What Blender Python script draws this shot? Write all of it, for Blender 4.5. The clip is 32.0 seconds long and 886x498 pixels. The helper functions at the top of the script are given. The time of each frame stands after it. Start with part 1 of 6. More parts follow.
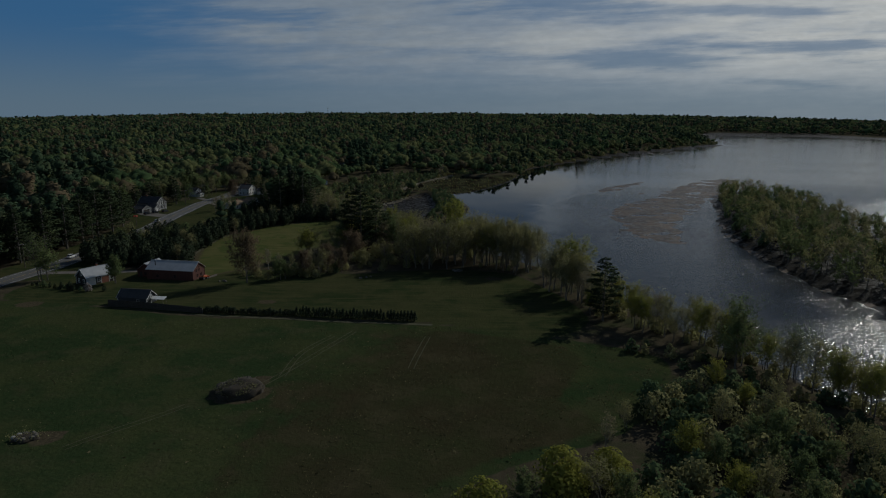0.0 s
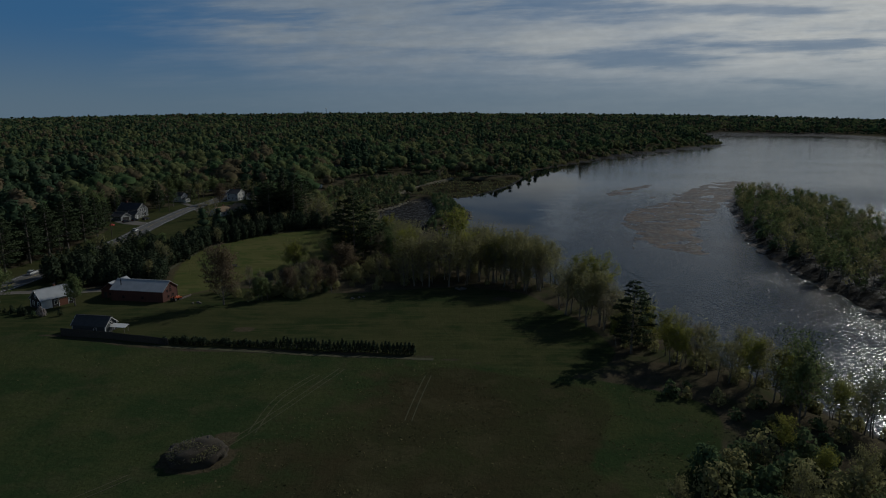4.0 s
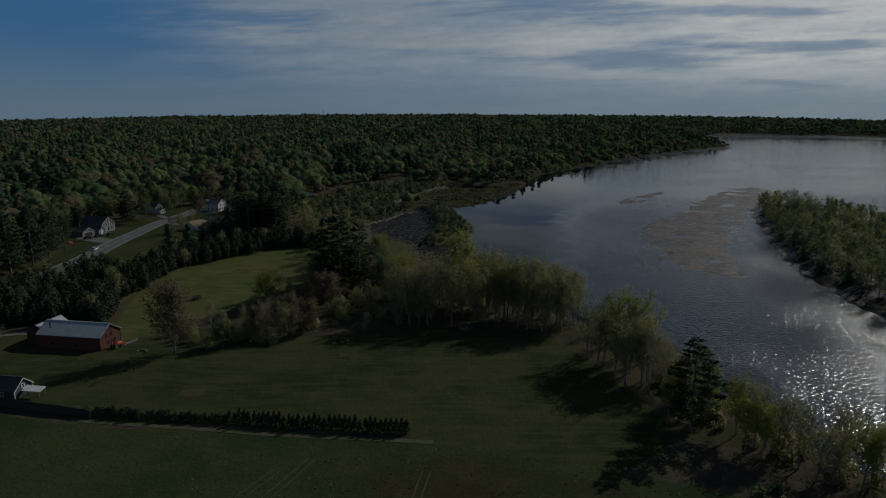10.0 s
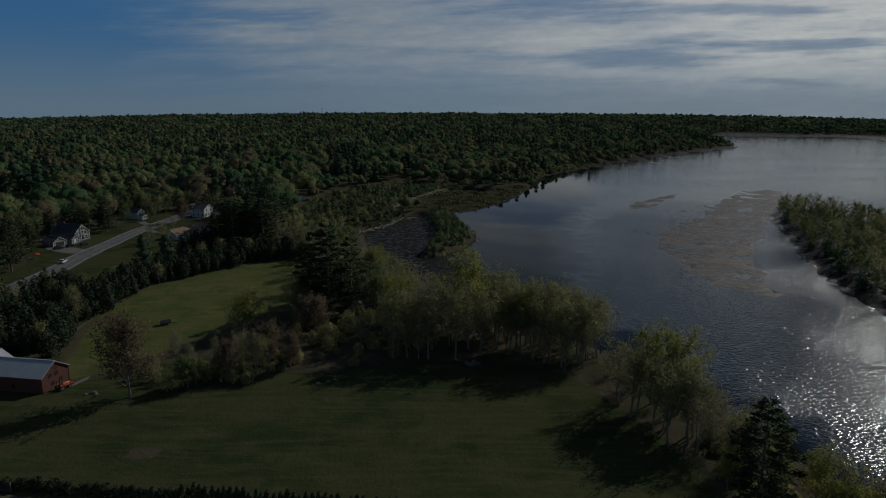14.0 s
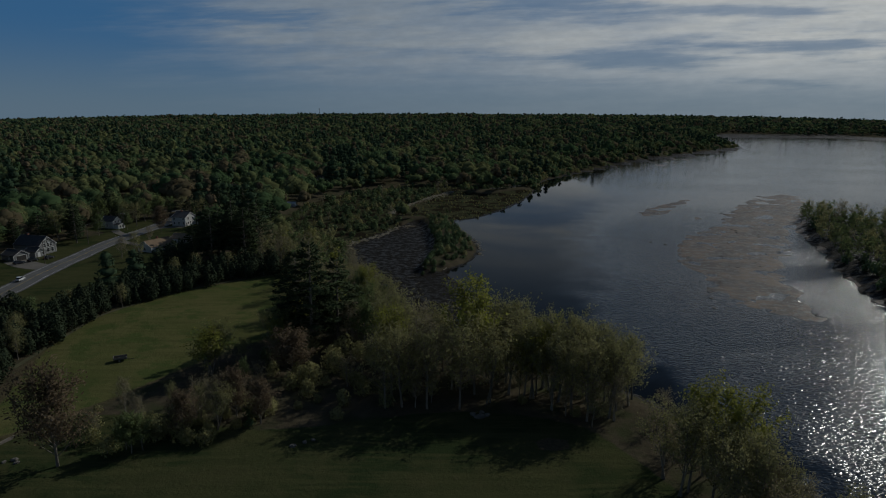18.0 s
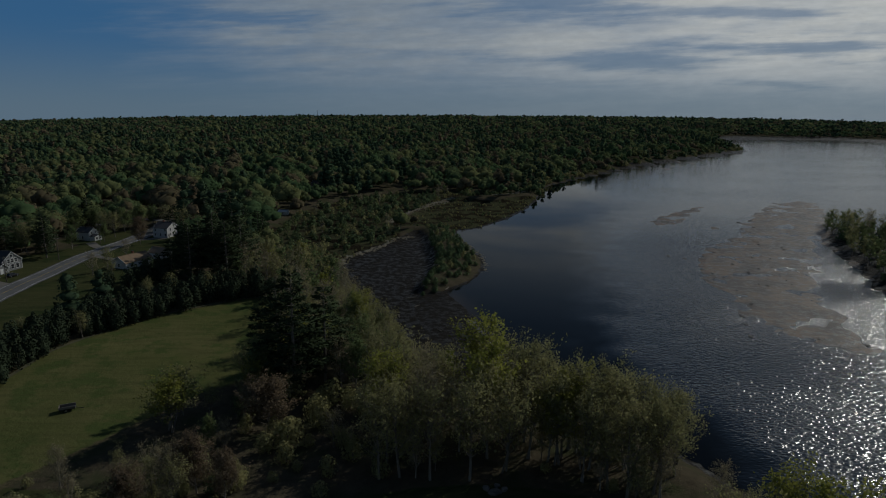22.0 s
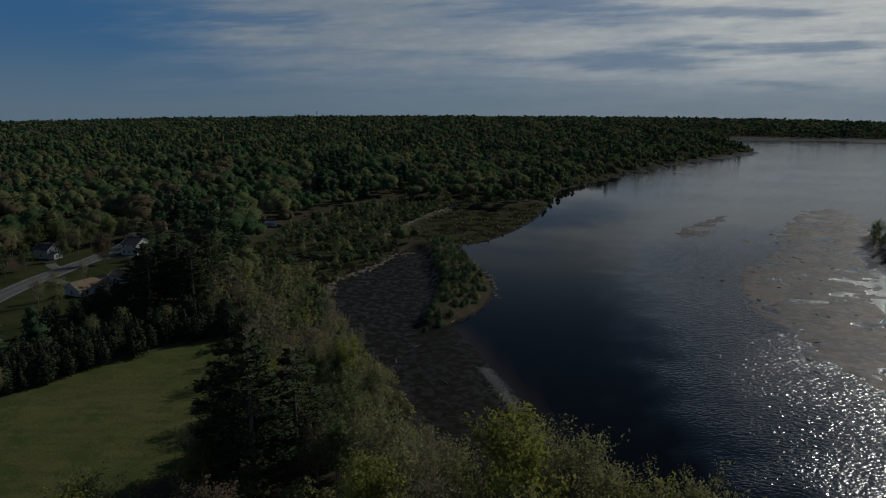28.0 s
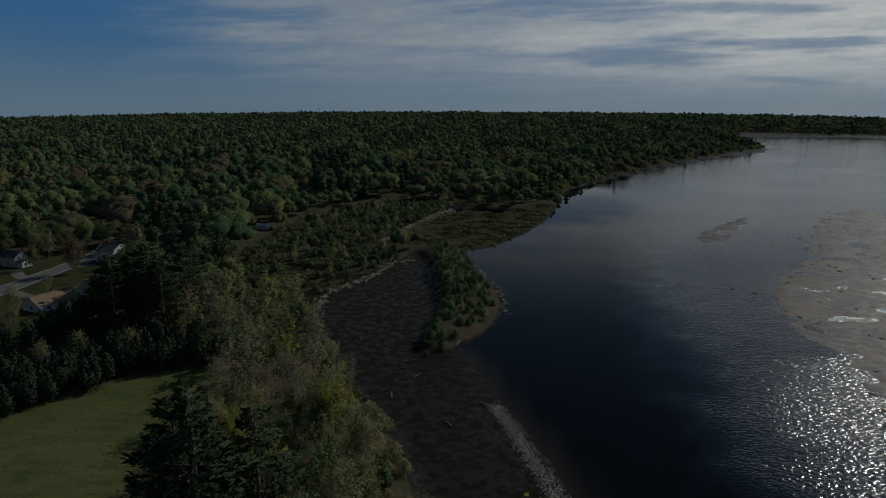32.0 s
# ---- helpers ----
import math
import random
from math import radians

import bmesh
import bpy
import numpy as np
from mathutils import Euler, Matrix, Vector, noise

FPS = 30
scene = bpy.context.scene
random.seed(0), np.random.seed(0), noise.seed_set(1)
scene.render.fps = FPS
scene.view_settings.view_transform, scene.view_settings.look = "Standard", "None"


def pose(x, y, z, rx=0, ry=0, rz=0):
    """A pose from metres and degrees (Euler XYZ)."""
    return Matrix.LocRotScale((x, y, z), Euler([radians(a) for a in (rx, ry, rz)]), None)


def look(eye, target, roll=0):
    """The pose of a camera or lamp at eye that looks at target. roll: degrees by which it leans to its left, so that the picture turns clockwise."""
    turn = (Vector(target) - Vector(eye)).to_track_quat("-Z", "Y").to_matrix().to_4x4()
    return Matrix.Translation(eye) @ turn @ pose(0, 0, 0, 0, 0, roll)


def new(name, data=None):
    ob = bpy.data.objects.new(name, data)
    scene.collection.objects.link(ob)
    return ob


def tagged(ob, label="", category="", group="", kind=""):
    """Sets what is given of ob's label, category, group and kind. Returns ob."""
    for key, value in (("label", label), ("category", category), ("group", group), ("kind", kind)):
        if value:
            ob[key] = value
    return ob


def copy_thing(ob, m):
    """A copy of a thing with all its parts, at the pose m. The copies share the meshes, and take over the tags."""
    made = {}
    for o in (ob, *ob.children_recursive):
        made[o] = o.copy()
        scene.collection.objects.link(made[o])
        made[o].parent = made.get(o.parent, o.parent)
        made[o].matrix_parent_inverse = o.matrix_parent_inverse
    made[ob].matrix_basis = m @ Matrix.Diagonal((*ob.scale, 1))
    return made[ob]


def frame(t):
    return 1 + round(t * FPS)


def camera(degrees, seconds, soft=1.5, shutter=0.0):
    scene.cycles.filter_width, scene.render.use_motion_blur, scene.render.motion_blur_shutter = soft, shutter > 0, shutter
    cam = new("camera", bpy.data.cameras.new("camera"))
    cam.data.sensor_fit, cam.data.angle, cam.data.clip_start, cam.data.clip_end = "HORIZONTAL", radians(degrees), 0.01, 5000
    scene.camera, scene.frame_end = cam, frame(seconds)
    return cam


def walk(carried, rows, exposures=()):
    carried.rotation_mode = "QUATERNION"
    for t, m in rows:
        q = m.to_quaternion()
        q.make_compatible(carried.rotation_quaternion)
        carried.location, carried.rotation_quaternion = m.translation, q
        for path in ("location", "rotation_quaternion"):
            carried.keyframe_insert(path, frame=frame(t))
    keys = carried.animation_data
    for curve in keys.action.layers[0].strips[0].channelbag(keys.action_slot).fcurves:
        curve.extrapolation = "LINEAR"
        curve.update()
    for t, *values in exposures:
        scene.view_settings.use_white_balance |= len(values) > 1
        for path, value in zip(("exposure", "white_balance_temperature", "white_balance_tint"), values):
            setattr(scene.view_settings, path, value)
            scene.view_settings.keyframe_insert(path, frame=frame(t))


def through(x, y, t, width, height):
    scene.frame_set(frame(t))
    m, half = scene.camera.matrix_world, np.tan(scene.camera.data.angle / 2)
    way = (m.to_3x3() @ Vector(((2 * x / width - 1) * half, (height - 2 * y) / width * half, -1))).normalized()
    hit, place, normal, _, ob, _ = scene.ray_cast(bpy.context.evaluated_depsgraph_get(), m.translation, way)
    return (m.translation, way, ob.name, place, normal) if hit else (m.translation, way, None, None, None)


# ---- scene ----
cam = camera(69.6, 32.0, 1.1)
PATH = [
    (0, (0.588, -1.426, 62.495), (0.572, 0.531, 62.079), 0.3),
    (3, (-0.088, 19.31, 62.434), (-0.103, 21.266, 62.017), 0.2),
    (6, (-1.26, 40.3, 62.511), (-1.272, 42.257, 62.099), 0.1),
    (9, (-1.441, 60.269, 63.097), (-1.45, 62.227, 62.686), 0.1),
    (12, (-2.152, 79.981, 63.746), (-2.163, 81.937, 63.329), 0.1),
    (13, (-2.419, 86.807, 63.86), (-2.429, 88.763, 63.443), 0.1),
    (17, (-3.256, 115.248, 63.832), (-3.259, 117.204, 63.416), 0.2),
    (19, (-3.81, 129.165, 64.305), (-3.813, 131.122, 63.892), 0.1),
    (23, (-5.385, 154.699, 65.107), (-5.383, 156.657, 64.697), 0.2),
    (28, (-6.51, 187.483, 65.7), (-6.511, 189.44, 65.291), 0.1),
    (32, (-6.584, 213.577, 65.312), (-6.595, 215.532, 64.891), 0.1),
]
walk(cam, [(t, look(e, a, r)) for t, e, a, r in PATH], [(0, -1.72, 6200, 6.0)])
# ---- world and sun ----
SUN_AZ, SUN_EL = radians(49), radians(33)      # azimuth from +Y towards +X
world = bpy.data.worlds.new("sky")
scene.world = world
world.use_nodes = True
wn, wl = world.node_tree.nodes, world.node_tree.links
wn.clear()


def wnode(kind, **values):
    n = wn.new(kind)
    for k, v in values.items():
        n.inputs[k].default_value = v
    return n


def wmath(op, a, b=None, c=None, clamp=False):
    n = wn.new("ShaderNodeMath")
    n.operation, n.use_clamp = op, clamp
    for i, v in enumerate((a, b, c)):
        if v is None:
            continue
        if isinstance(v, (int, float)):
            n.inputs[i].default_value = v
        else:
            wl.new(v, n.inputs[i])
    return n.outputs[0]


def wrange(v, a, b, c=0.0, d=1.0):
    n = wn.new("ShaderNodeMapRange")
    n.interpolation_type = "SMOOTHSTEP"
    wl.new(v, n.inputs[0])
    for i, x in enumerate((a, b, c, d)):
        n.inputs[i + 1].default_value = x
    return n.outputs[0]


sky = wn.new("ShaderNodeTexSky")
sky.sky_type, sky.sun_disc = "NISHITA", False
sky.sun_elevation, sky.sun_rotation = SUN_EL, SUN_AZ
sky.air_density, sky.dust_density, sky.ozone_density = 0.9, 0.05, 2.0
tex = wn.new("ShaderNodeTexCoord")
sep = wn.new("ShaderNodeSeparateXYZ")
wl.new(tex.outputs["Generated"], sep.inputs[0])
dx, dy, dz = sep.outputs


ahead = wmath("MAXIMUM", dy, 0.25)
su, sw = wmath("DIVIDE", dx, ahead), wmath("DIVIDE", dz, ahead)      # bearing and height of a spot in the sky


def cloud_noise(sx, sz, scale, detail, shift, slant=-0.5):
    comb = wn.new("ShaderNodeCombineXYZ")
    wl.new(wmath("MULTIPLY_ADD", su, sx, shift), comb.inputs[0])
    wl.new(wmath("ADD", wmath("MULTIPLY", sw, sz), wmath("MULTIPLY", su, slant)), comb.inputs[1])
    n = wnode("ShaderNodeTexNoise", Scale=scale, Detail=detail, Roughness=0.58)
    wl.new(comb.outputs[0], n.inputs["Vector"])
    return n.outputs[0]


soft = cloud_noise(2.4, 15.0, 1.2, 6.0, 3.1, -0.9)
fine_streak = cloud_noise(4.0, 46.0, 1.3, 6.0, 8.4, -1.4)
ripple = wrange(cloud_noise(26.0, 70.0, 1.3, 3.0, 1.3), 0.35, 0.7, 0.96, 1.05)
rag = wmath("MULTIPLY_ADD", wmath("ADD", fine_streak, soft), 1.3, -1.3)      # frayed edges


def gap(u, h, ru, rh, depth):
    """A lens of clear sky in the cloud sheet."""
    a = wmath("MULTIPLY", wmath("SUBTRACT", su, u), 1 / ru)
    b = wmath("MULTIPLY", wmath("SUBTRACT", wmath("MULTIPLY_ADD", su, 0.03, sw), h + 0.03 * u), 1 / rh)
    r = wmath("SQRT", wmath("ADD", wmath("MULTIPLY", a, a), wmath("MULTIPLY", b, b)))
    return wrange(wmath("ADD", r, wmath("MULTIPLY", rag, 2.6)), 0.1, 1.5, depth, 0.0)


gaps = None
for row in ((0.157, 0.166, 0.17, 0.020, 0.55), (0.27, 0.080, 0.17, 0.013, 0.55), (0.60, 0.100, 0.17, 0.018, 0.58), (0.46, 0.149, 0.16, 0.009, 0.45), (0.53, 0.046, 0.10, 0.007, 0.5),
            (-0.30, 0.138, 0.16, 0.012, 0.6), (0.02, 0.056, 0.20, 0.008, 0.25), (-0.16, 0.098, 0.13, 0.008, 0.25)):
    gaps = gap(*row) if gaps is None else wmath("MAXIMUM", gaps, gap(*row))
cover = wrange(wmath("ADD", wmath("MULTIPLY_ADD", sw, 1.0, su), wmath("MULTIPLY", rag, 0.22)), -0.44, -0.06)      # clear sky on one side
lift = wrange(sw, 0.012, 0.10, 0.22, 1.0)
high = wmath("MULTIPLY", wrange(dz, 0.17, 0.32, 1.0, 0.06), wrange(dy, -0.1, 0.5, 0.15, 1.0))
thick = wmath("MULTIPLY", wrange(soft, 0.32, 0.64, 0.64, 1.0), wrange(fine_streak, 0.32, 0.66, 0.84, 1.0))
mask = wmath("MULTIPLY", wmath("MULTIPLY", wmath("MULTIPLY", wmath("MULTIPLY", thick, wmath("SUBTRACT", 1.0, gaps)), cover), lift), high, clamp=True)
warm = wrange(su, -0.20, 0.50)
cloud_col = wn.new("ShaderNodeMix")
cloud_col.data_type = "RGBA"
wl.new(warm, cloud_col.inputs[0])
cloud_col.inputs[6].default_value, cloud_col.inputs[7].default_value = (6.1, 6.8, 7.6, 1), (13.6, 13.4, 12.9, 1)
bright = wn.new("ShaderNodeVectorMath")
bright.operation = "SCALE"
wl.new(cloud_col.outputs[2], bright.inputs[0])
wl.new(ripple, bright.inputs[3])
haze_col = wn.new("ShaderNodeMix")
haze_col.data_type = "RGBA"
wl.new(wrange(dz, 0.0, 0.13), haze_col.inputs[0])
haze_col.inputs[6].default_value, haze_col.inputs[7].default_value = (2.56, 4.0, 5.66, 1), (0.92, 2.9, 6.2, 1)
hazy = wn.new("ShaderNodeMix")
hazy.data_type = "RGBA"
wl.new(wmath("MULTIPLY", wrange(dz, 0.14, 0.30, 0.92, 0.0), wrange(dy, -0.1, 0.5)), hazy.inputs[0])
wl.new(sky.outputs[0], hazy.inputs[6])
wl.new(haze_col.outputs[2], hazy.inputs[7])
mixed = wn.new("ShaderNodeMix")
mixed.data_type = "RGBA"
wl.new(mask, mixed.inputs[0])
wl.new(hazy.outputs[2], mixed.inputs[6])
wl.new(bright.outputs[0], mixed.inputs[7])
back = wnode("ShaderNodeBackground", Strength=0.11)
wl.new(mixed.outputs[2], back.inputs[0])
wout = wn.new("ShaderNodeOutputWorld")
wl.new(back.outputs[0], wout.inputs[0])

sun_data = bpy.data.lights.new("sun", "SUN")
sun_data.energy, sun_data.angle, sun_data.color = 5.0, radians(0.55), (1.0, 0.95, 0.86)
sun = new("sun", sun_data)
sun_dir = Vector((math.sin(SUN_AZ) * math.cos(SUN_EL), math.cos(SUN_AZ) * math.cos(SUN_EL), math.sin(SUN_EL)))
sun.matrix_world = look(sun_dir * 100, (0, 0, 0))


# ---- materials ----
class Nodes:
    """A small builder for one node material."""

    def __init__(self, name):
        self.m = bpy.data.materials.new(name)
        self.m.use_nodes = True
        self.n, self.l = self.m.node_tree.nodes, self.m.node_tree.links
        self.n.clear()
        self.out = self.n.new("ShaderNodeOutputMaterial")

    def node(self, kind, **values):
        n = self.n.new(kind)
        for k, v in values.items():
            self.put(n.inputs[k], v)
        return n

    def put(self, socket, v):
        if isinstance(v, bpy.types.NodeSocket):
            self.l.new(v, socket)
        else:
            socket.default_value = v

    def pos(self, scale=(1, 1, 1)):
        g = self.n.new("ShaderNodeNewGeometry")
        m = self.n.new("ShaderNodeVectorMath")
        m.operation = "MULTIPLY"
        self.l.new(g.outputs["Position"], m.inputs[0])
        m.inputs[1].default_value = scale
        return m.outputs[0]

    def local(self, scale=(1, 1, 1)):
        g = self.n.new("ShaderNodeTexCoord")
        m = self.n.new("ShaderNodeVectorMath")
        m.operation = "MULTIPLY"
        self.l.new(g.outputs["Object"], m.inputs[0])
        m.inputs[1].default_value = scale
        return m.outputs[0]

    def noise(self, vec, scale, detail=4.0, rough=0.55):
        return self.node("ShaderNodeTexNoise", Vector=vec, Scale=scale, Detail=detail, Roughness=rough).outputs[0]

    def ramp(self, v, a, b, c=0.0, d=1.0):
        n = self.n.new("ShaderNodeMapRange")
        n.interpolation_type = "SMOOTHSTEP"
        self.l.new(v, n.inputs[0])
        for i, x in enumerate((a, b, c, d)):
            n.inputs[i + 1].default_value = x
        return n.outputs[0]

    def math(self, op, a, b=0.0, clamp=False):
        n = self.n.new("ShaderNodeMath")
        n.operation, n.use_clamp = op, clamp
        self.put(n.inputs[0], a)
        self.put(n.inputs[1], b)
        return n.outputs[0]

    def mix(self, f, a, b):
        n = self.n.new("ShaderNodeMix")
        n.data_type = "RGBA"
        self.put(n.inputs[0], f)
        for s, v in ((n.inputs[6], a), (n.inputs[7], b)):
            self.put(s, v if isinstance(v, bpy.types.NodeSocket) else (*v, 1))
        return n.outputs[2]

    def attr(self, name):
        n = self.n.new("ShaderNodeAttribute")
        n.attribute_name = name
        return n.outputs["Fac"]

    def rand(self):
        return self.n.new("ShaderNodeObjectInfo").outputs["Random"]

    def island(self):
        return self.n.new("ShaderNodeNewGeometry").outputs["Random Per Island"]

    def bump(self, height, strength, distance):
        return self.node("ShaderNodeBump", Height=height, Strength=strength, Distance=distance).outputs[0]

    def shade(self, color, rough=0.8, metal=0.0, normal=None, **more):
        p = self.node("ShaderNodeBsdfPrincipled", Roughness=rough, Metallic=metal, **more)
        self.put(p.inputs["Base Color"], color if isinstance(color, bpy.types.NodeSocket) else (*color, 1))
        if normal:
            self.l.new(normal, p.inputs["Normal"])
        self.l.new(p.outputs[0], self.out.inputs[0])
        self.p = p
        return self.m


def leaf_mat(name, a, b, c, through=0.35, tint=False):
    """Foliage: two greens per plant, a third by leaf; light passes through the leaves."""
    k = Nodes(name)
    v = k.attr("tint") if tint else k.rand()
    col = k.mix(v, a, b)
    if tint:      # some trees are still in brown bud
        col = k.mix(k.ramp(v, 0.98, 1.06), col, (0.165, 0.122, 0.076))
    col = k.mix(k.math("MULTIPLY", k.noise(k.local(), 0.35, 2.0), 0.45 if tint else 0.75), col, c)
    d = k.node("ShaderNodeBsdfDiffuse", Color=col)
    t = k.node("ShaderNodeBsdfTranslucent", Color=col)
    m = k.node("ShaderNodeMixShader", Fac=through)
    k.l.new(d.outputs[0], m.inputs[1])
    k.l.new(t.outputs[0], m.inputs[2])
    k.l.new(m.outputs[0], k.out.inputs[0])
    return k.m


def plain(name, a, b, scale=1.5, rough=0.8, metal=0.0, bump=0.0, stretch=(1, 1, 1)):
    """A worn surface: broad stains, fine grain and a little relief."""
    k = Nodes(name)
    p = k.local(stretch)
    big, fine = k.noise(p, scale, 4.0), k.noise(p, scale * 9, 5.0)
    col = k.mix(k.ramp(big, 0.3, 0.7), a, b)
    col = k.mix(k.math("MULTIPLY", fine, 0.35), col, tuple(x * 0.6 for x in a))
    n = k.bump(fine, bump, 0.02) if bump else None
    return k.shade(col, rough, metal, n)


LEAF_YELLOW = leaf_mat("leaf_yellow", (0.290, 0.300, 0.064), (0.340, 0.325, 0.076), (0.215, 0.225, 0.060), 0.5)
LEAF_OLIVE = leaf_mat("leaf_olive", (0.290, 0.280, 0.130), (0.340, 0.312, 0.142), (0.225, 0.228, 0.108), 0.5)
LEAF_GREEN = leaf_mat("leaf_green", (0.150, 0.195, 0.080), (0.190, 0.220, 0.088), (0.112, 0.152, 0.068), 0.42)
LEAF_BUD = leaf_mat("leaf_bud", (0.300, 0.255, 0.160), (0.285, 0.250, 0.150), (0.220, 0.205, 0.130), 0.5)
NEEDLE = leaf_mat("pine_needle", (0.050, 0.068, 0.036), (0.060, 0.079, 0.040), (0.036, 0.050, 0.028), 0.10)
CEDAR = leaf_mat("cedar_scale", (0.044, 0.060, 0.035), (0.056, 0.070, 0.040), (0.033, 0.044, 0.028), 0.10)
SHRUB = leaf_mat("shrub_leaf", (0.110, 0.165, 0.078), (0.140, 0.178, 0.082), (0.078, 0.112, 0.060), 0.38)
FAR_LEAF = leaf_mat("wood_leaf", (0.085, 0.138, 0.060), (0.215, 0.212, 0.088), (0.100, 0.140, 0.068), 0.40, True)
FAR_NEEDLE = leaf_mat("wood_needle", (0.046, 0.074, 0.043), (0.070, 0.101, 0.053), (0.036, 0.060, 0.036), 0.12, True)
BARK = plain("bark", (0.20, 0.175, 0.145), (0.115, 0.10, 0.084), 1.0, 0.95, 0, 0.6, (1, 1, 0.2))
BARK_PALE = plain("bark_pale", (0.28, 0.25, 0.21), (0.18, 0.16, 0.135), 1.0, 0.95, 0, 0.6, (1, 1, 0.2))


# ---- mesh helpers ----
def np_mesh(name, v, f, attrs=None, normals=None):
    """A mesh from arrays: v n x 3, f m x 3 or m x 4; attrs: floats by point; normals: one by point, for the soft shading of leaf masses."""
    me = bpy.data.meshes.new(name)
    v, f = np.asarray(v, np.float32), np.asarray(f, np.int32)
    if normals is not None:      # leaves face the same way as the mass they belong to
        side = np.cross(v[f[:, 1]] - v[f[:, 0]], v[f[:, 2]] - v[f[:, 0]])
        turn = (side * normals[f[:, 0]]).sum(1) < 0
        f = np.where(turn[:, None], f[:, ::-1], f)
    k = f.shape[1]
    me.vertices.add(len(v))
    me.vertices.foreach_set("co", v.ravel())
    me.loops.add(f.size)
    me.loops.foreach_set("vertex_index", f.ravel())
    me.polygons.add(len(f))
    me.polygons.foreach_set("loop_start", np.arange(len(f), dtype=np.int32) * k)
    me.update(calc_edges=True)
    for key, val in (attrs or {}).items():
        a = me.attributes.new(key, "FLOAT", "POINT")
        a.data.foreach_set("value", np.asarray(val, np.float32))
    if normals is not None:
        a = me.attributes.new("custom_normal", "FLOAT_VECTOR", "POINT")
        a.data.foreach_set("vector", np.asarray(normals, np.float32).ravel())
        me.update()
    return me


def unit(a):
    return a / (np.linalg.norm(a, axis=-1, keepdims=True) + 1e-9)


def mesh_ob(name, me, material, parent=None, label="", smooth=False):
    ob = new(name, me)
    me.materials.append(material)
    if smooth:
        me.polygons.foreach_set("use_smooth", np.ones(len(me.polygons), bool))
    ob.parent = parent
    if label:
        ob["label"] = label
    return ob


def part(name, bm, material, parent, label=""):
    me = bpy.data.meshes.new(name)
    bm.to_mesh(me)
    bm.free()
    return mesh_ob(name, me, material, parent, label)


def smooth_line(pts, closed=True, n=4):
    """A rounded line through the points."""
    p = np.array(pts, float)
    out = []
    m = len(p)
    for i in range(m if closed else m - 1):
        a, b, c, d = (p[(i - 1) % m], p[i], p[(i + 1) % m], p[(i + 2) % m]) if closed else (p[max(i - 1, 0)], p[i], p[i + 1], p[min(i + 2, m - 1)])
        for j in range(n):
            t = j / n
            out.append(0.5 * (2 * b + (c - a) * t + (2 * a - 5 * b + 4 * c - d) * t * t + (3 * b - a - 3 * c + d) * t ** 3))
    if not closed:
        out.append(p[-1])
    return np.array(out)


def edge_dist(line, x, y, closed=True):
    d = np.full(x.shape, 1e9)
    m = len(line)
    for i in range(m if closed else m - 1):
        a, b = line[i], line[(i + 1) % m]
        e = b - a
        t = np.clip(((x - a[0]) * e[0] + (y - a[1]) * e[1]) / max(e @ e, 1e-9), 0, 1)
        d = np.minimum(d, (x - a[0] - t * e[0]) ** 2 + (y - a[1] - t * e[1]) ** 2)
    return np.sqrt(d)


def inside(line, x, y):
    r = np.zeros(x.shape, bool)
    m = len(line)
    for i in range(m):
        (ax, ay), (bx, by) = line[i], line[(i + 1) % m]
        if ay != by:
            r ^= ((ay > y) != (by > y)) & (x < (bx - ax) * (y - ay) / (by - ay) + ax)
    return r


def sdist(line, x, y):
    """Distance to a closed line, negative inside."""
    return np.where(inside(line, x, y), -1, 1) * edge_dist(line, x, y)


def step(v, a, b):
    t = np.clip((v - a) / (b - a), 0, 1)
    return t * t * (3 - 2 * t)


def wave(x, y, size, seed=0, octaves=3):
    """Smooth noise about 0, from sums of turned sines."""
    rng, s, amp, tot = np.random.RandomState(seed), 0, 1.0, 0
    for o in range(octaves):
        for k in range(4):
            a, ph = rng.rand() * 6.28, rng.rand() * 6.28
            f = (2 ** o) * (0.7 + 0.6 * rng.rand()) * 6.28 / size
            s = s + amp * np.sin((x * np.cos(a) + y * np.sin(a)) * f + ph + 1.5 * np.sin((y * np.cos(a) - x * np.sin(a)) * f * 0.6 + ph * 2))
        tot += amp * 2
        amp *= 0.55
    return s / tot


# ---- plan ----
WATER = -3.5
RIVER = smooth_line([(300, -300), (215, -60), (165, 30), (128, 82), (108, 112), (98, 130), (91, 146), (82, 166), (75, 185), (69, 205),
                     (64, 225), (56, 245), (47, 262), (40, 272), (33, 283), (25, 290), (20, 299), (16.5, 312), (13, 327), (9, 344), (5, 359),
                     (0, 374), (-4, 391), (8, 411), (14, 440), (11, 470), (4, 500), (4, 530), (15, 538), (34, 571), (58, 627), (76, 690), (99, 779),
                     (155, 873), (276, 1065), (400, 1215), (510, 1351), (598, 1446), (610, 1520), (640, 1700), (760, 1950), (895, 2175),
                     (1085, 2110), (1224, 2080), (1300, 1830), (1180, 1100), (860, 500), (700, 0), (600, -300)])
ISLAND = smooth_line([(232, 548), (203, 486), (188, 440), (169, 392), (156, 349), (148, 305), (145, 259), (146, 233), (153, 205), (168, 165),
                      (195, 160), (228, 240), (255, 390), (270, 470), (258, 540), (245, 556)])
BAR = smooth_line([(216, 599), (271, 666), (296, 659), (265, 585), (222, 525), (190, 470), (148, 398), (133, 353), (119, 314), (114, 328),
                   (104, 346), (102, 370), (110, 434), (139, 486), (164, 514)])
BAR_SMALL = smooth_line([(129, 543), (141, 583), (203, 648), (172, 592), (145, 552)])
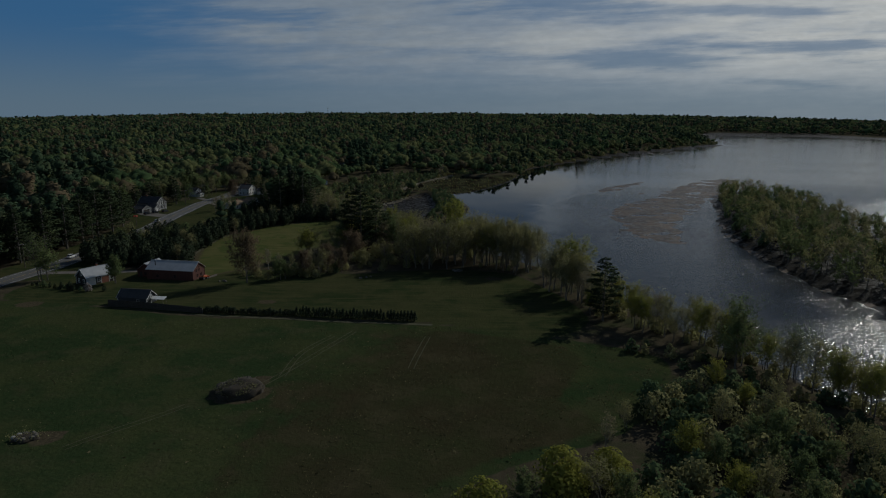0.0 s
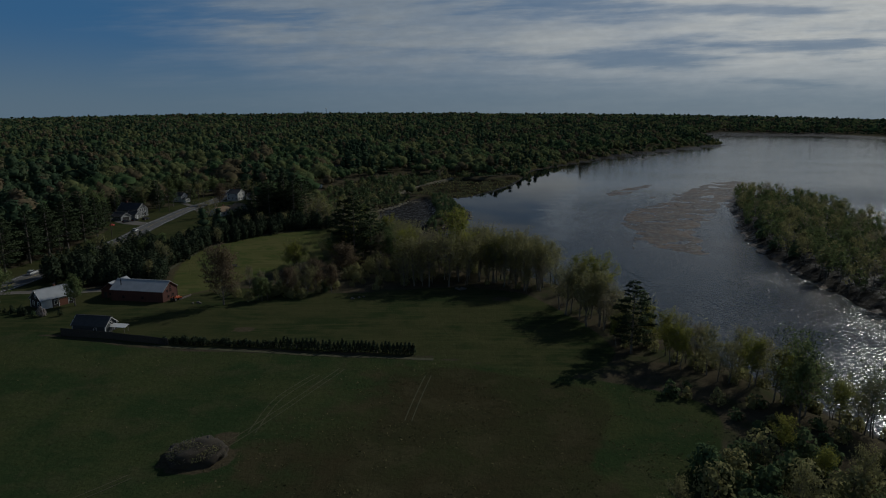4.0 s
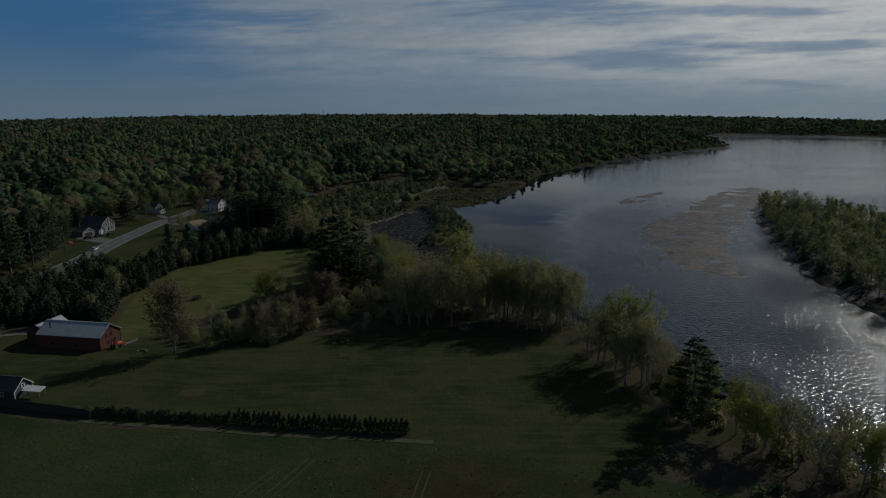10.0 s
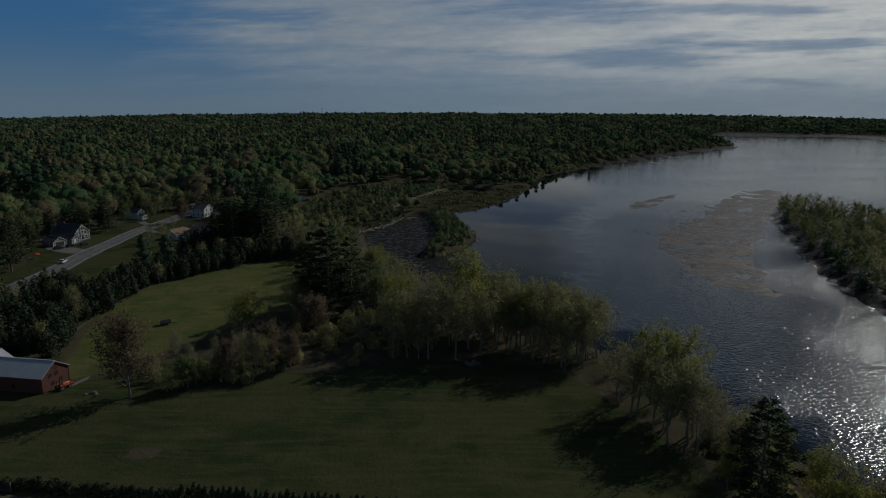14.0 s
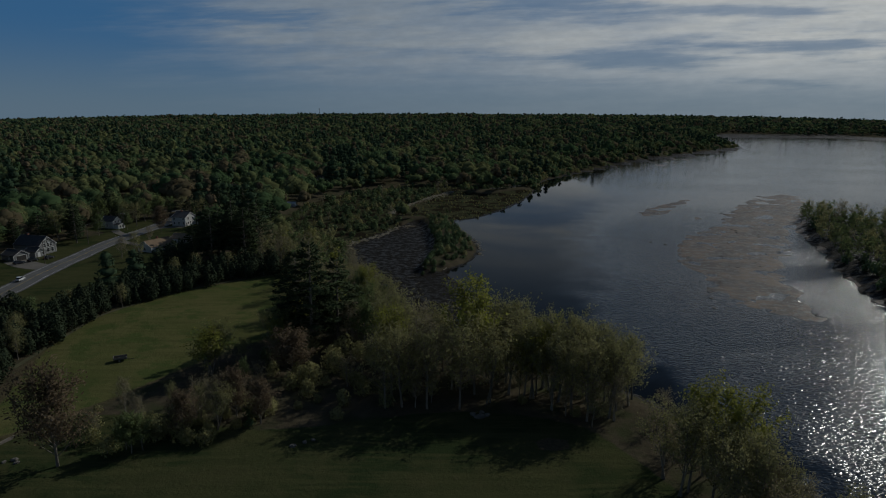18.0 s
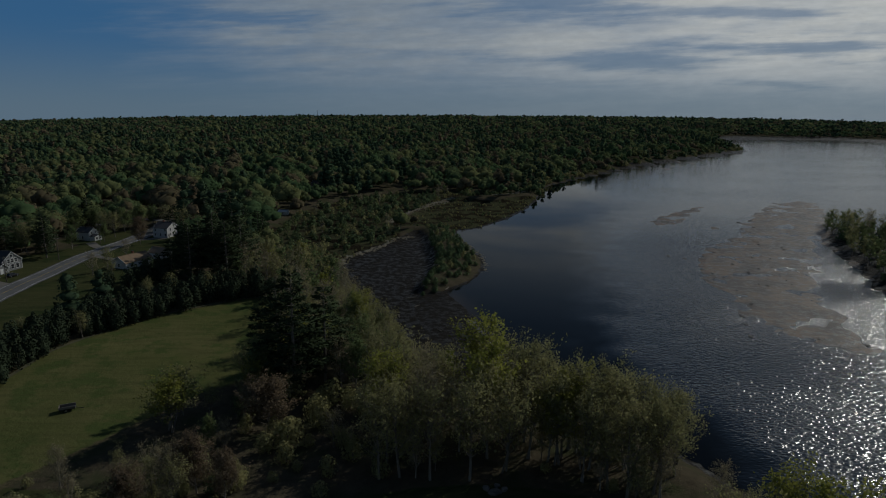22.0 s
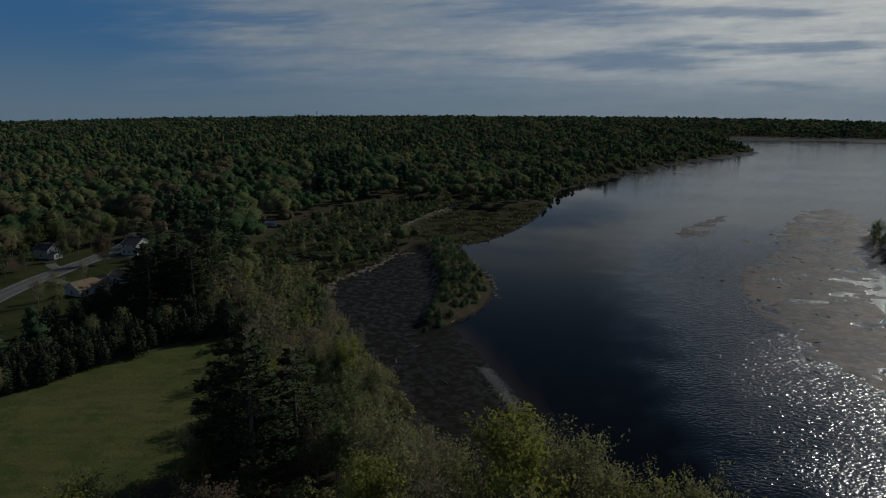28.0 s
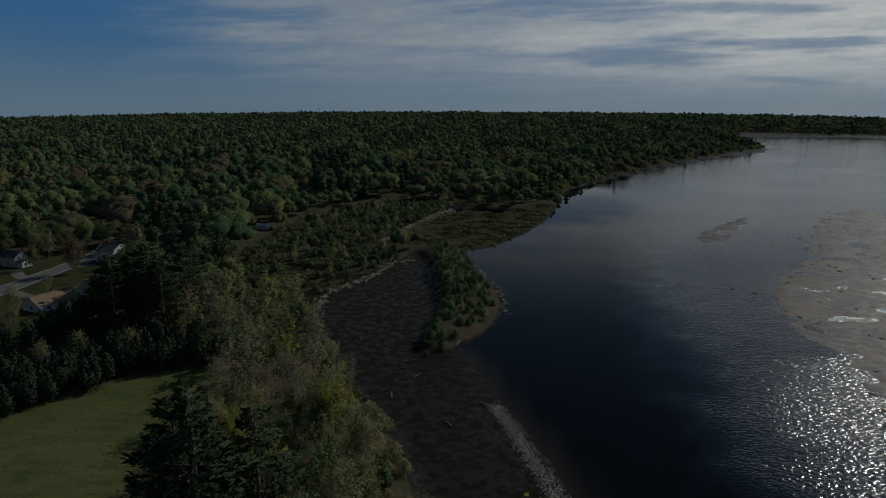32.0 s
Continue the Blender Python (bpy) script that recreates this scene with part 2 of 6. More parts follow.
BAR_TINY = smooth_line([(157, 532), (170, 551), (158, 516)])
FLAT = smooth_line([(245, 940), (362, 1112), (372, 1090), (300, 985)])
COVE = smooth_line([(-53, 433), (-46, 460), (-30, 497), (-20, 520), (-13, 493), (-9, 449), (-10, 416), (-14, 393), (-4, 390), (2, 374), (6, 356),
                    (12, 335), (17, 312), (22, 292), (4, 294), (-8, 306), (-14, 322), (-19, 338), (-29, 358), (-39, 381), (-50, 412)])
MARSH = smooth_line([(-29, 571), (4, 674), (33, 653), (74, 690), (59, 627), (36, 571), (15, 536), (4, 530), (-14, 528), (-33, 535), (-38, 552)])
ISLET = smooth_line([(-14, 535), (1, 520), (9, 470), (11, 440), (5, 413), (-4, 397), (-11, 384), (-13, 393), (-9, 416), (-8, 449), (-12, 493)])
LOW = smooth_line([(-63, 425), (-53, 433), (-45, 462), (-30, 500), (-38, 552), (-27, 591), (4, 674), (60, 700), (20, 720), (-60, 690), (-100, 600), (-105, 500), (-80, 430)])
FIELD = smooth_line([(-150, 203), (-112, 198), (-76, 188), (-8, 183), (26, 172), (44, 166), (57, 156), (52, 138), (36, 116), (0, 94), (-40, 40), (-140, 20), (-260, 120), (-230, 190)])
LAWN = smooth_line([(-112, 200), (-76, 191), (-8, 185), (28, 172), (44, 186), (42, 208), (34, 230), (24, 246), (2, 252), (-20, 248), (-33, 244), (-48, 244), (-62, 250), (-78, 250),
                    (-92, 252), (-104, 254), (-125, 246), (-150, 232), (-150, 205)])
MEADOW = smooth_line([(-96, 238), (-104, 258), (-113, 289), (-114, 319), (-101, 345), (-80, 367), (-65, 372), (-55, 335), (-53, 302), (-62, 290), (-72, 272), (-82, 255)])
ROAD = smooth_line([(-185, 60), (-172, 160), (-166, 226), (-161, 270), (-163, 337), (-168, 380), (-171, 420), (-171, 455), (-169, 495), (-172, 525), (-176, 546)], False, 8)
ROAD_SIDE = smooth_line([(-330, 560), (-230, 552), (-205, 551), (-174, 540)], False, 6)
VERGE = smooth_line([(-140, 236), (-142, 262), (-132, 290), (-132, 330), (-126, 362), (-112, 388), (-116, 405), (-124, 425), (-128, 445), (-136, 470), (-136, 500), (-165, 520), (-198, 492), (-205, 474), (-188, 462), (-207, 425),
                     (-205, 385), (-186, 368), (-180, 330), (-177, 300), (-177, 235)])


def land_z(x, y):
    """The height of the ground, banks, bars and river bed included."""
    river = sdist(RIVER, x, y) + 1.2 * wave(x, y, 26, 3)
    island = sdist(ISLAND, x, y) + 1.5 * wave(x, y, 22, 5)
    far = step(y, 700, 4600)
    edge = 1 - np.where(x > 0, 0.70, 0.95) * np.clip(np.abs(x) / (0.72 * np.maximum(y, 400)), 0, 1.3) ** 2
    base = 0.25 * wave(x, y, 60, 1) + far * 46 * edge + step(y, 500, 1400) * 3.5 * wave(x, y, 620, 8)
    low = step(-sdist(LOW, x, y), -14, 10)
    base = base * (1 - low) + low * (-2.6 + 0.25 * wave(x, y, 17, 4))
    land = WATER + (base - WATER) * step(river, -0.5, 11)
    wet = WATER - 1.6 * step(-river, -0.5, 12)
    z = np.where(river > 0, land, wet)
    isl = WATER + 2.4 * step(-island, -1, 10) + 0.2 * wave(x, y, 20, 6)
    z = np.where(island < 4, np.maximum(z, isl * step(-island, -4, 0) + (WATER - 0.8) * (1 - step(-island, -4, 0))), z)
    pools = wave(x, y, 34, 11, 4)
    for line, top in ((BAR, 0.09), (BAR_SMALL, 0.06), (BAR_TINY, 0.05), (FLAT, 0.03)):
        d = sdist(line, x, y) + 4.0 * wave(x, y, 18, 12)
        sand = WATER - 0.5 + (0.5 + top) * step(-d, -6, 5) + (0.17 * pools + 0.06 * wave(x, y, 11, 15, 2)) * step(-d, -4, 8)
        z = np.where(d < 7, np.maximum(z, sand), z)
    for line, top in ((COVE, 0.26), (MARSH, 0.18)):
        d = sdist(line, x, y)
        mud = WATER + top + 0.08 * wave(x, y, 22, 13, 3)
        k = step(-d, -3, 3)
        z = z * (1 - k) + mud * k
    d = sdist(ISLET, x, y) + 0.8 * wave(x, y, 9, 14)
    k = step(-d, -2, 4)
    z = np.maximum(z, (WATER + 1.3) * k + (WATER - 0.3) * (1 - k))
    return z




# ---- ground ----
def axis(a, b, cell, lo, hi, grow=1.16):
    c = list(np.arange(a, b + 0.1, cell))
    s = cell
    while c[-1] < hi:
        s *= grow
        c.append(c[-1] + s)
    s = cell
    while c[0] > lo:
        s *= grow
        c.insert(0, c[0] - s)
    return np.array(c)


gx, gy = axis(-230, 300, 2.2, -4900, 4900), axis(30, 700, 2.2, -1500, 4900)
X, Y = np.meshgrid(gx, gy)
X, Y = X.ravel(), Y.ravel()
nx, ny = len(gx), len(gy)
i = np.arange((nx - 1) * (ny - 1))
i = i // (nx - 1) * nx + i % (nx - 1)
quads = np.stack([i, i + 1, i + 1 + nx, i + nx], 1)
field_d, lawn_d, meadow_d = sdist(FIELD, X, Y), sdist(LAWN, X, Y), sdist(MEADOW, X, Y)
verge_d, mud_d = sdist(VERGE, X, Y), np.minimum(sdist(COVE, X, Y), sdist(MARSH, X, Y))
sand_d = np.minimum.reduce([sdist(line, X, Y) for line in (BAR, BAR_SMALL, BAR_TINY, FLAT)])
grass = np.maximum.reduce([step(-d, -2, 2) for d in (field_d, lawn_d, meadow_d, verge_d)])
soil = step(-field_d, 1, 6) * step(-edge_dist(np.array([(-34, 60), (-34, 138), (-22, 152), (-12, 182)]), X, Y, False) * np.where(X > np.interp(Y, (60, 138, 152, 182), (-44, -36, -24, -12)), -1, 1), -26, 26)
soil *= 1 - step(-sdist(smooth_line([(30, 172), (36, 154), (26, 130), (40, 120), (56, 150)]), X, Y), -3, 3)
meadow = step(-meadow_d, -3.5, 3.5)
mud = step(-sdist(COVE, X, Y), -3, 2) + step(-sdist(RIVER, X, Y), -2.5, 0.5)
ground_z = land_z(X, Y)


def sheet_z(x, y):
    """The height of the ground sheet itself."""
    z = ground_z.reshape(ny, nx)
    a, b = np.clip(np.searchsorted(gx, x) - 1, 0, nx - 2), np.clip(np.searchsorted(gy, y) - 1, 0, ny - 2)
    u, w = (x - gx[a]) / (gx[a + 1] - gx[a]), (y - gy[b]) / (gy[b + 1] - gy[b])
    return (z[b, a] * (1 - u) + z[b, a + 1] * u) * (1 - w) + (z[b + 1, a] * (1 - u) + z[b + 1, a + 1] * u) * w


def at(x, y):
    return float(sheet_z(np.array([float(x)]), np.array([float(y)]))[0])


low_d = np.maximum(step(-sdist(LOW, X, Y), -6, 4), step(-sdist(MARSH, X, Y), -3, 2))
bare = np.maximum.reduce([step(-np.hypot(X - a, (Y - b) * 1.25), -r - 1.2, -r + 1.5) for a, b, r in ((-46.8, 133.5, 7.2), (-60.5, 205, 3.2), (18, 238, 3.6), (-78, 112, 4.0), (-138, 200, 4.5), (-44, 141, 3.0))])
ground_me = np_mesh("ground", np.stack([X, Y, ground_z], 1), quads,
                    {"grass": grass, "soil": soil, "meadow": meadow, "mud": np.clip(mud, 0, 1), "sand": np.maximum(step(-sand_d, -10, 0), step(-np.abs(sdist(ISLAND, X, Y) + 0.5), -3.2, -1.0) * step(wave(X, Y, 34, 19), -0.05, 0.25)), "marsh": low_d, "bare": bare, "lawn": np.maximum(step(-lawn_d, -3, 3), step(-verge_d, -2, 2))})
k = Nodes("ground")
p = k.pos()
n1, n2, n3, n4 = k.noise(p, 0.035, 6.0, 0.6), k.noise(p, 0.35, 6.0, 0.7), k.noise(p, 1.6, 5.0, 0.75), k.noise(p, 0.10, 6.0, 0.65)
n5 = k.noise(p, 4.5, 3.0, 0.7)
mow = k.noise(k.pos((0.10, 0.9, 1)), 0.6, 3.0, 0.6)
lush = k.mix(k.ramp(n1, 0.42, 0.58), (0.032, 0.051, 0.020), (0.057, 0.065, 0.026))
lush = k.mix(k.math("MULTIPLY", k.ramp(n4, 0.50, 0.64), 0.6), lush, (0.068, 0.066, 0.033))
lush = k.mix(k.math("MULTIPLY", k.ramp(mow, 0.48, 0.62), 0.3), lush, (0.050, 0.062, 0.027))
lush = k.mix(k.math("MULTIPLY", k.ramp(n3, 0.4, 0.65), 0.5), lush, (0.019, 0.032, 0.014))
turf = k.mix(k.ramp(n1, 0.42, 0.58), (0.031, 0.044, 0.018), (0.054, 0.059, 0.025))
turf = k.mix(k.math("MULTIPLY", k.ramp(n4, 0.46, 0.64), 0.7), turf, (0.068, 0.066, 0.030))
turf = k.mix(k.math("MULTIPLY", k.ramp(mow, 0.46, 0.62), 0.6), turf, (0.072, 0.072, 0.031))
turf = k.mix(k.math("MULTIPLY", k.ramp(n3, 0.45, 0.7), 0.4), turf, (0.031, 0.038, 0.017))
hay = k.mix(k.ramp(n1, 0.3, 0.65), (0.086, 0.096, 0.032), (0.122, 0.116, 0.046))
hay = k.mix(k.ramp(n4, 0.48, 0.6), hay, (0.070, 0.090, 0.029))
hay = k.mix(k.math("MULTIPLY", k.ramp(mow, 0.4, 0.7), 0.55), hay, (0.074, 0.076, 0.030))
dirt = k.mix(k.ramp(n1, 0.35, 0.62), (0.0491, 0.0355, 0.0204), (0.0355, 0.0395, 0.0178))
dirt = k.mix(k.ramp(n2, 0.45, 0.75), dirt, (0.0315, 0.0287, 0.0163))
dirt = k.mix(k.math("MULTIPLY", k.ramp(n3, 0.55, 0.8), 0.6), dirt, (0.0749, 0.0599, 0.0368))
dirt = k.mix(k.math("MULTIPLY", k.ramp(n4, 0.5, 0.6), 0.6), dirt, (0.062, 0.052, 0.029))
dirt = k.mix(k.math("MULTIPLY", k.ramp(n5, 0.56, 0.7), 0.8), dirt, (0.1041, 0.0825, 0.0466))
turf = k.mix(k.math("MULTIPLY", k.ramp(n5, 0.5, 0.7), 0.35), turf, (0.024, 0.032, 0.014))
turf = k.mix(k.attr("lawn"), lush, turf)
litter = k.mix(k.ramp(n2, 0.3, 0.7), (0.058, 0.049, 0.033), (0.088, 0.073, 0.049))
litter = k.mix(k.ramp(n4, 0.45, 0.65), litter, (0.050, 0.054, 0.028))
silt = k.mix(k.ramp(n2, 0.35, 0.65), (0.0115, 0.0098, 0.0072), (0.0205, 0.0165, 0.0120))
silt = k.mix(k.ramp(n3, 0.52, 0.75), silt, (0.0090, 0.0090, 0.0063))
rill = k.noise(k.pos((1.0, 0.35, 1)), 0.9, 4.0, 0.7)
beach = k.mix(k.ramp(n4, 0.43, 0.57), (0.140, 0.092, 0.056), (0.066, 0.050, 0.038))
beach = k.mix(k.ramp(n2, 0.5, 0.62), beach, (0.0610, 0.0520, 0.0395))
beach = k.mix(k.math("MULTIPLY", k.ramp(rill, 0.5, 0.7), 0.7), beach, (0.0466, 0.0413, 0.0323))
sedge = k.mix(k.ramp(n4, 0.44, 0.54), silt, (0.054, 0.057, 0.030))
sedge = k.mix(k.math("MULTIPLY", k.ramp(n3, 0.45, 0.7), 0.6), sedge, (0.062, 0.052, 0.028))
wob = k.math("MULTIPLY", k.math("SUBTRACT", n2, 0.5), 0.7)


def zone(name):
    return k.ramp(k.math("ADD", k.attr(name), wob), 0.38, 0.62)


col = k.mix(zone("grass"), litter, turf)
col = k.mix(k.ramp(k.math("ADD", k.attr("meadow"), wob), 0.02, 0.3), col, k.mix(k.ramp(n3, 0.4, 0.6), (0.105, 0.085, 0.050), (0.060, 0.055, 0.030)))
col = k.mix(zone("meadow"), col, hay)
col = k.mix(k.math("MULTIPLY", k.ramp(k.math("ADD", k.attr("soil"), k.math("MULTIPLY", k.math("SUBTRACT", n4, 0.5), 1.6)), 0.25, 0.75), 0.78), col, dirt)
col = k.mix(zone("marsh"), col, sedge)
col = k.mix(zone("bare"), col, k.mix(k.ramp(n3, 0.3, 0.7), (0.095, 0.078, 0.048), (0.055, 0.046, 0.030)))
wet = zone("mud")
col = k.mix(wet, col, silt)
dry = zone("sand")
col = k.mix(dry, col, beach)
col = k.mix(k.math("MULTIPLY", dry, k.math("MULTIPLY", k.ramp(n3, 0.55, 0.72), 0.75)), col, (0.034, 0.028, 0.019))
rough = k.math("SUBTRACT", 0.95, k.math("MAXIMUM", k.math("MULTIPLY", dry, 0.35), k.math("MULTIPLY", wet, k.math("MULTIPLY", k.ramp(n2, 0.42, 0.58), 0.6))))
SHEEN = k.math("MAXIMUM", k.math("MULTIPLY", dry, 0.2), k.math("MULTIPLY", wet, 0.06))
GROUND = k.shade(col, rough, 0, k.bump(k.math("ADD", n2, k.math("MULTIPLY", n3, 0.5)), 0.7, 0.35))
k.put(k.p.inputs["Specular IOR Level"], SHEEN)
ground = tagged(mesh_ob("ground", ground_me, GROUND, None, "", True), "rolling spring farmland with grass, bare soil, mud and sand", "ground", kind="structure")

# ---- water ----
wx, wy = axis(-60, 340, 5, -80, 4000, 1.25), axis(30, 720, 5, -500, 2700, 1.25)
XW, YW = np.meshgrid(wx, wy)
XW, YW = XW.ravel(), YW.ravel()
i = np.arange((len(wx) - 1) * (len(wy) - 1))
i = i // (len(wx) - 1) * len(wx) + i % (len(wx) - 1)
wq = np.stack([i, i + 1, i + 1 + len(wx), i + len(wx)], 1)
shoal = np.maximum.reduce([step(-sdist(line, XW, YW), -w, 2) for line, w in ((BAR, 45), (BAR_SMALL, 35), (FLAT, 60), (COVE, 8))])
calm = step(YW, 420, 640)
wind_x = np.interp(YW, (120, 150, 180, 206, 222, 240, 272, 308, 345, 387, 440, 520, 700), (88, 80, 74, 76, 76, 69, 60, 54, 49, 53, 62, 80, 120))      # the bank shelters the water up to here
lee = 1 - step(XW - wind_x + 7 * wave(XW, YW, 30, 21), -12, 10 + 70 * step(YW, 310, 420)) * 0.97
water_me = np_mesh("water", np.stack([XW, YW, np.full(len(XW), WATER)], 1), wq, {"shoal": shoal, "calm": calm, "lee": lee})
k = Nodes("river_water")
p = k.pos((1.0, 1.0, 1.0))
deep = k.mix(k.attr("shoal"), (0.003, 0.0045, 0.006), (0.034, 0.027, 0.021))
gust = k.ramp(k.noise(k.pos((0.6, 1.0, 1)), 0.012, 3.0), 0.36, 0.6)
chop = k.math("MULTIPLY", k.math("SUBTRACT", 1.0, k.math("MULTIPLY", k.attr("calm"), 0.85)), k.math("MULTIPLY", k.math("SUBTRACT", 1.0, k.attr("lee")), k.math("ADD", k.math("MULTIPLY", gust, 0.4), 0.6)))
waves = k.math("ADD", k.noise(k.pos((0.7, 1.3, 1)), 1.3, 1.0, 0.4), k.math("MULTIPLY", k.noise(k.pos((0.8, 1.2, 1)), 0.55, 1.0), 0.3))
bump = k.node("ShaderNodeBump", Height=waves, Strength=chop, Distance=0.48)
WATER_MAT = k.shade(deep, k.math("ADD", 0.03, k.math("MULTIPLY", chop, 0.22)), 0, bump.outputs[0], IOR=1.45)
k.put(k.p.inputs["Specular IOR Level"], k.math("ADD", 0.03, k.math("MULTIPLY", chop, 0.5)))
water = tagged(mesh_ob("water", water_me, WATER_MAT), "dark rippled river water with sun glitter", "water", kind="structure")


# ---- tree builders ----
def tube(v, f, pts, radii, sides=5):
    """A tapered tube along pts, added to the lists v and f."""
    pts = [np.array(p, float) for p in pts]
    rings = []
    for i, p in enumerate(pts):
        d = pts[min(i + 1, len(pts) - 1)] - pts[max(i - 1, 0)]
        d /= np.linalg.norm(d) + 1e-9
        a = np.cross(d, (0.3, 0.9, 0.2))
        a /= np.linalg.norm(a) + 1e-9
        b = np.cross(d, a)
        rings.append(len(v))
        for s in range(sides):
            w = 2 * math.pi * s / sides
            v.append(p + radii[i] * (math.cos(w) * a + math.sin(w) * b))
    for i in range(len(rings) - 1):
        for s in range(sides):
            s2 = (s + 1) % sides
            f.append((rings[i] + s, rings[i] + s2, rings[i + 1] + s2, rings[i + 1] + s))


def cards(rng, centres, outward, size, flat=0.0, tri=False, loose=0.55):
    """Small leaf sprays at the centres, facing roughly outward."""
    n = len(centres)
    nor = outward + rng.normal(0, loose, (n, 3))
    nor[:, 2] += flat
    nor /= np.linalg.norm(nor, axis=1, keepdims=True) + 1e-9
    t = np.cross(nor, rng.normal(0, 1, (n, 3)))
    t /= np.linalg.norm(t, axis=1, keepdims=True) + 1e-9
    b = np.cross(nor, t)
    s = (size * rng.uniform(0.6, 1.35, n))[:, None]
    t, b = t * s, b * s * rng.uniform(0.55, 1.0, n)[:, None]
    if tri:
        v = np.stack([centres - t - b * 0.7, centres + t - b * 0.6, centres + b * 1.2], 1).reshape(-1, 3)
        return v, np.arange(3 * n).reshape(n, 3)
    fold = nor * s * rng.uniform(-0.25, 0.25, n)[:, None]
    v = np.stack([centres - t - b * 0.4, centres + t * 0.3 - b + fold, centres + t + b * 0.4, centres - t * 0.3 + b + fold], 1).reshape(-1, 3)
    return v, np.arange(4 * n).reshape(n, 4)


def sprays(rng, base, way, length, width):
    """Thin leafy twigs: one narrow blade each, from base along way."""
    n = len(base)
    side = np.cross(way, rng.normal(0, 1, (n, 3)))
    side /= np.linalg.norm(side, axis=1, keepdims=True) + 1e-9
    ln = (length * rng.uniform(0.5, 1.4, n))[:, None]
    w = (width * rng.uniform(0.6, 1.4, n))[:, None]
    v = np.stack([base - side * w * 0.5, base + way * ln * 0.55 - side * w, base + way * ln, base + way * ln * 0.5 + side * w], 1).reshape(-1, 3)
    return v, np.arange(4 * n).reshape(n, 4)


def broadleaf(seed, height, spread, limbs, leaves, size, fork=1, low=0.22, twiggy=0.5):
    """Trunk and limbs with twigs, and leaf sprays along the twigs. Returns two meshes."""
    rng = np.random.RandomState(seed)
    v, f, spots, ways = [], [], [], []
    r0 = height * 0.014
    for s in range(fork):
        lean = rng.normal(0, 0.04 if fork == 1 else 0.13, 2) * height
        base = np.array((rng.normal(0, 0.25) * (fork > 1), rng.normal(0, 0.25) * (fork > 1), -0.3))
        top = np.array((lean[0], lean[1], height * rng.uniform(0.80, 0.9)))
        trunk = [base + (top - base) * t + np.array((rng.normal(0, 0.14), rng.normal(0, 0.14), 0)) * (t > 0) for t in np.linspace(0, 1, 5)]
        tube(v, f, trunk, [r0 * (1.25 - 1.15 * t) / fork ** 0.4 for t in np.linspace(0, 1, 5)], 5)
        count = max(5, limbs // fork)
        for i in range(count):
            q = low + (0.97 - low) * (i + rng.rand() * 0.6) / count
            start = base + (top - base) * q
            az = i * 2.4 + rng.rand() * 0.8 + s * 1.9
            rise = rng.uniform(0.45, 0.85) + q * 0.5
            shape = math.sin(math.pi * min(1.0, 0.30 + 0.66 * (q - low) / (1 - low))) ** 0.7
            length = spread * (0.45 + 0.75 * shape) * rng.uniform(0.75, 1.15)
            d = np.array((math.cos(az) * math.cos(rise), math.sin(az) * math.cos(rise), math.sin(rise)))
            pts = [start + d * length * t + np.array((0, 0, 0.16 * length * t * t)) + rng.normal(0, 0.04 * length, 3) * (t > 0) for t in (0, 0.5, 1)]
            rr = r0 * (0.5 - 0.35 * q)
            tube(v, f, pts, [rr, rr * 0.55, 0.015], 3)
            for j in range(7):
                t = rng.uniform(0.2, 1.0)
                a = pts[0] + (pts[-1] - pts[0]) * t
                dd = d * 0.7 + rng.normal(0, 0.55, 3) + np.array((0, 0, 0.35))
                dd /= np.linalg.norm(dd)
                e = a + dd * length * rng.uniform(0.25, 0.5)
                tube(v, f, [a, e], [max(0.02, rr * 0.25), 0.01], 3)
                for w in (0.25, 0.55, 0.8, 1.0):
                    spots.append(a + (e - a) * w)
                    ways.append(dd)
    spots, ways = np.array(spots), np.array(ways)
    pick_ = rng.randint(0, len(spots), leaves)
    c = spots[pick_] + rng.normal(0, 1, (leaves, 3)) * spread * 0.085
    w = ways[pick_] + rng.normal(0, 0.6, (leaves, 3))
    w /= np.linalg.norm(w, axis=1, keepdims=True)
    n = int(leaves * twiggy)
    lv, lf = sprays(rng, c[:n], w[:n], size * 2.4, size * 0.5)
    mid = spots.mean(0) - np.array((0, 0, height * 0.12))
    out = unit(c - mid)
    cv, cf = cards(rng, c[n:], out[n:], size, 0.3, False, 0.6)
    nor = unit(0.55 * out + 0.6 * unit(c - spots[pick_]) + np.array((0, 0, 0.6)) + rng.normal(0, 0.2, (leaves, 3)))
    return np_mesh("trunk", v, f), np_mesh("crown", np.concatenate([lv, cv]), np.concatenate([lf, cf + len(lv)]), None, np.repeat(nor, 4, 0))


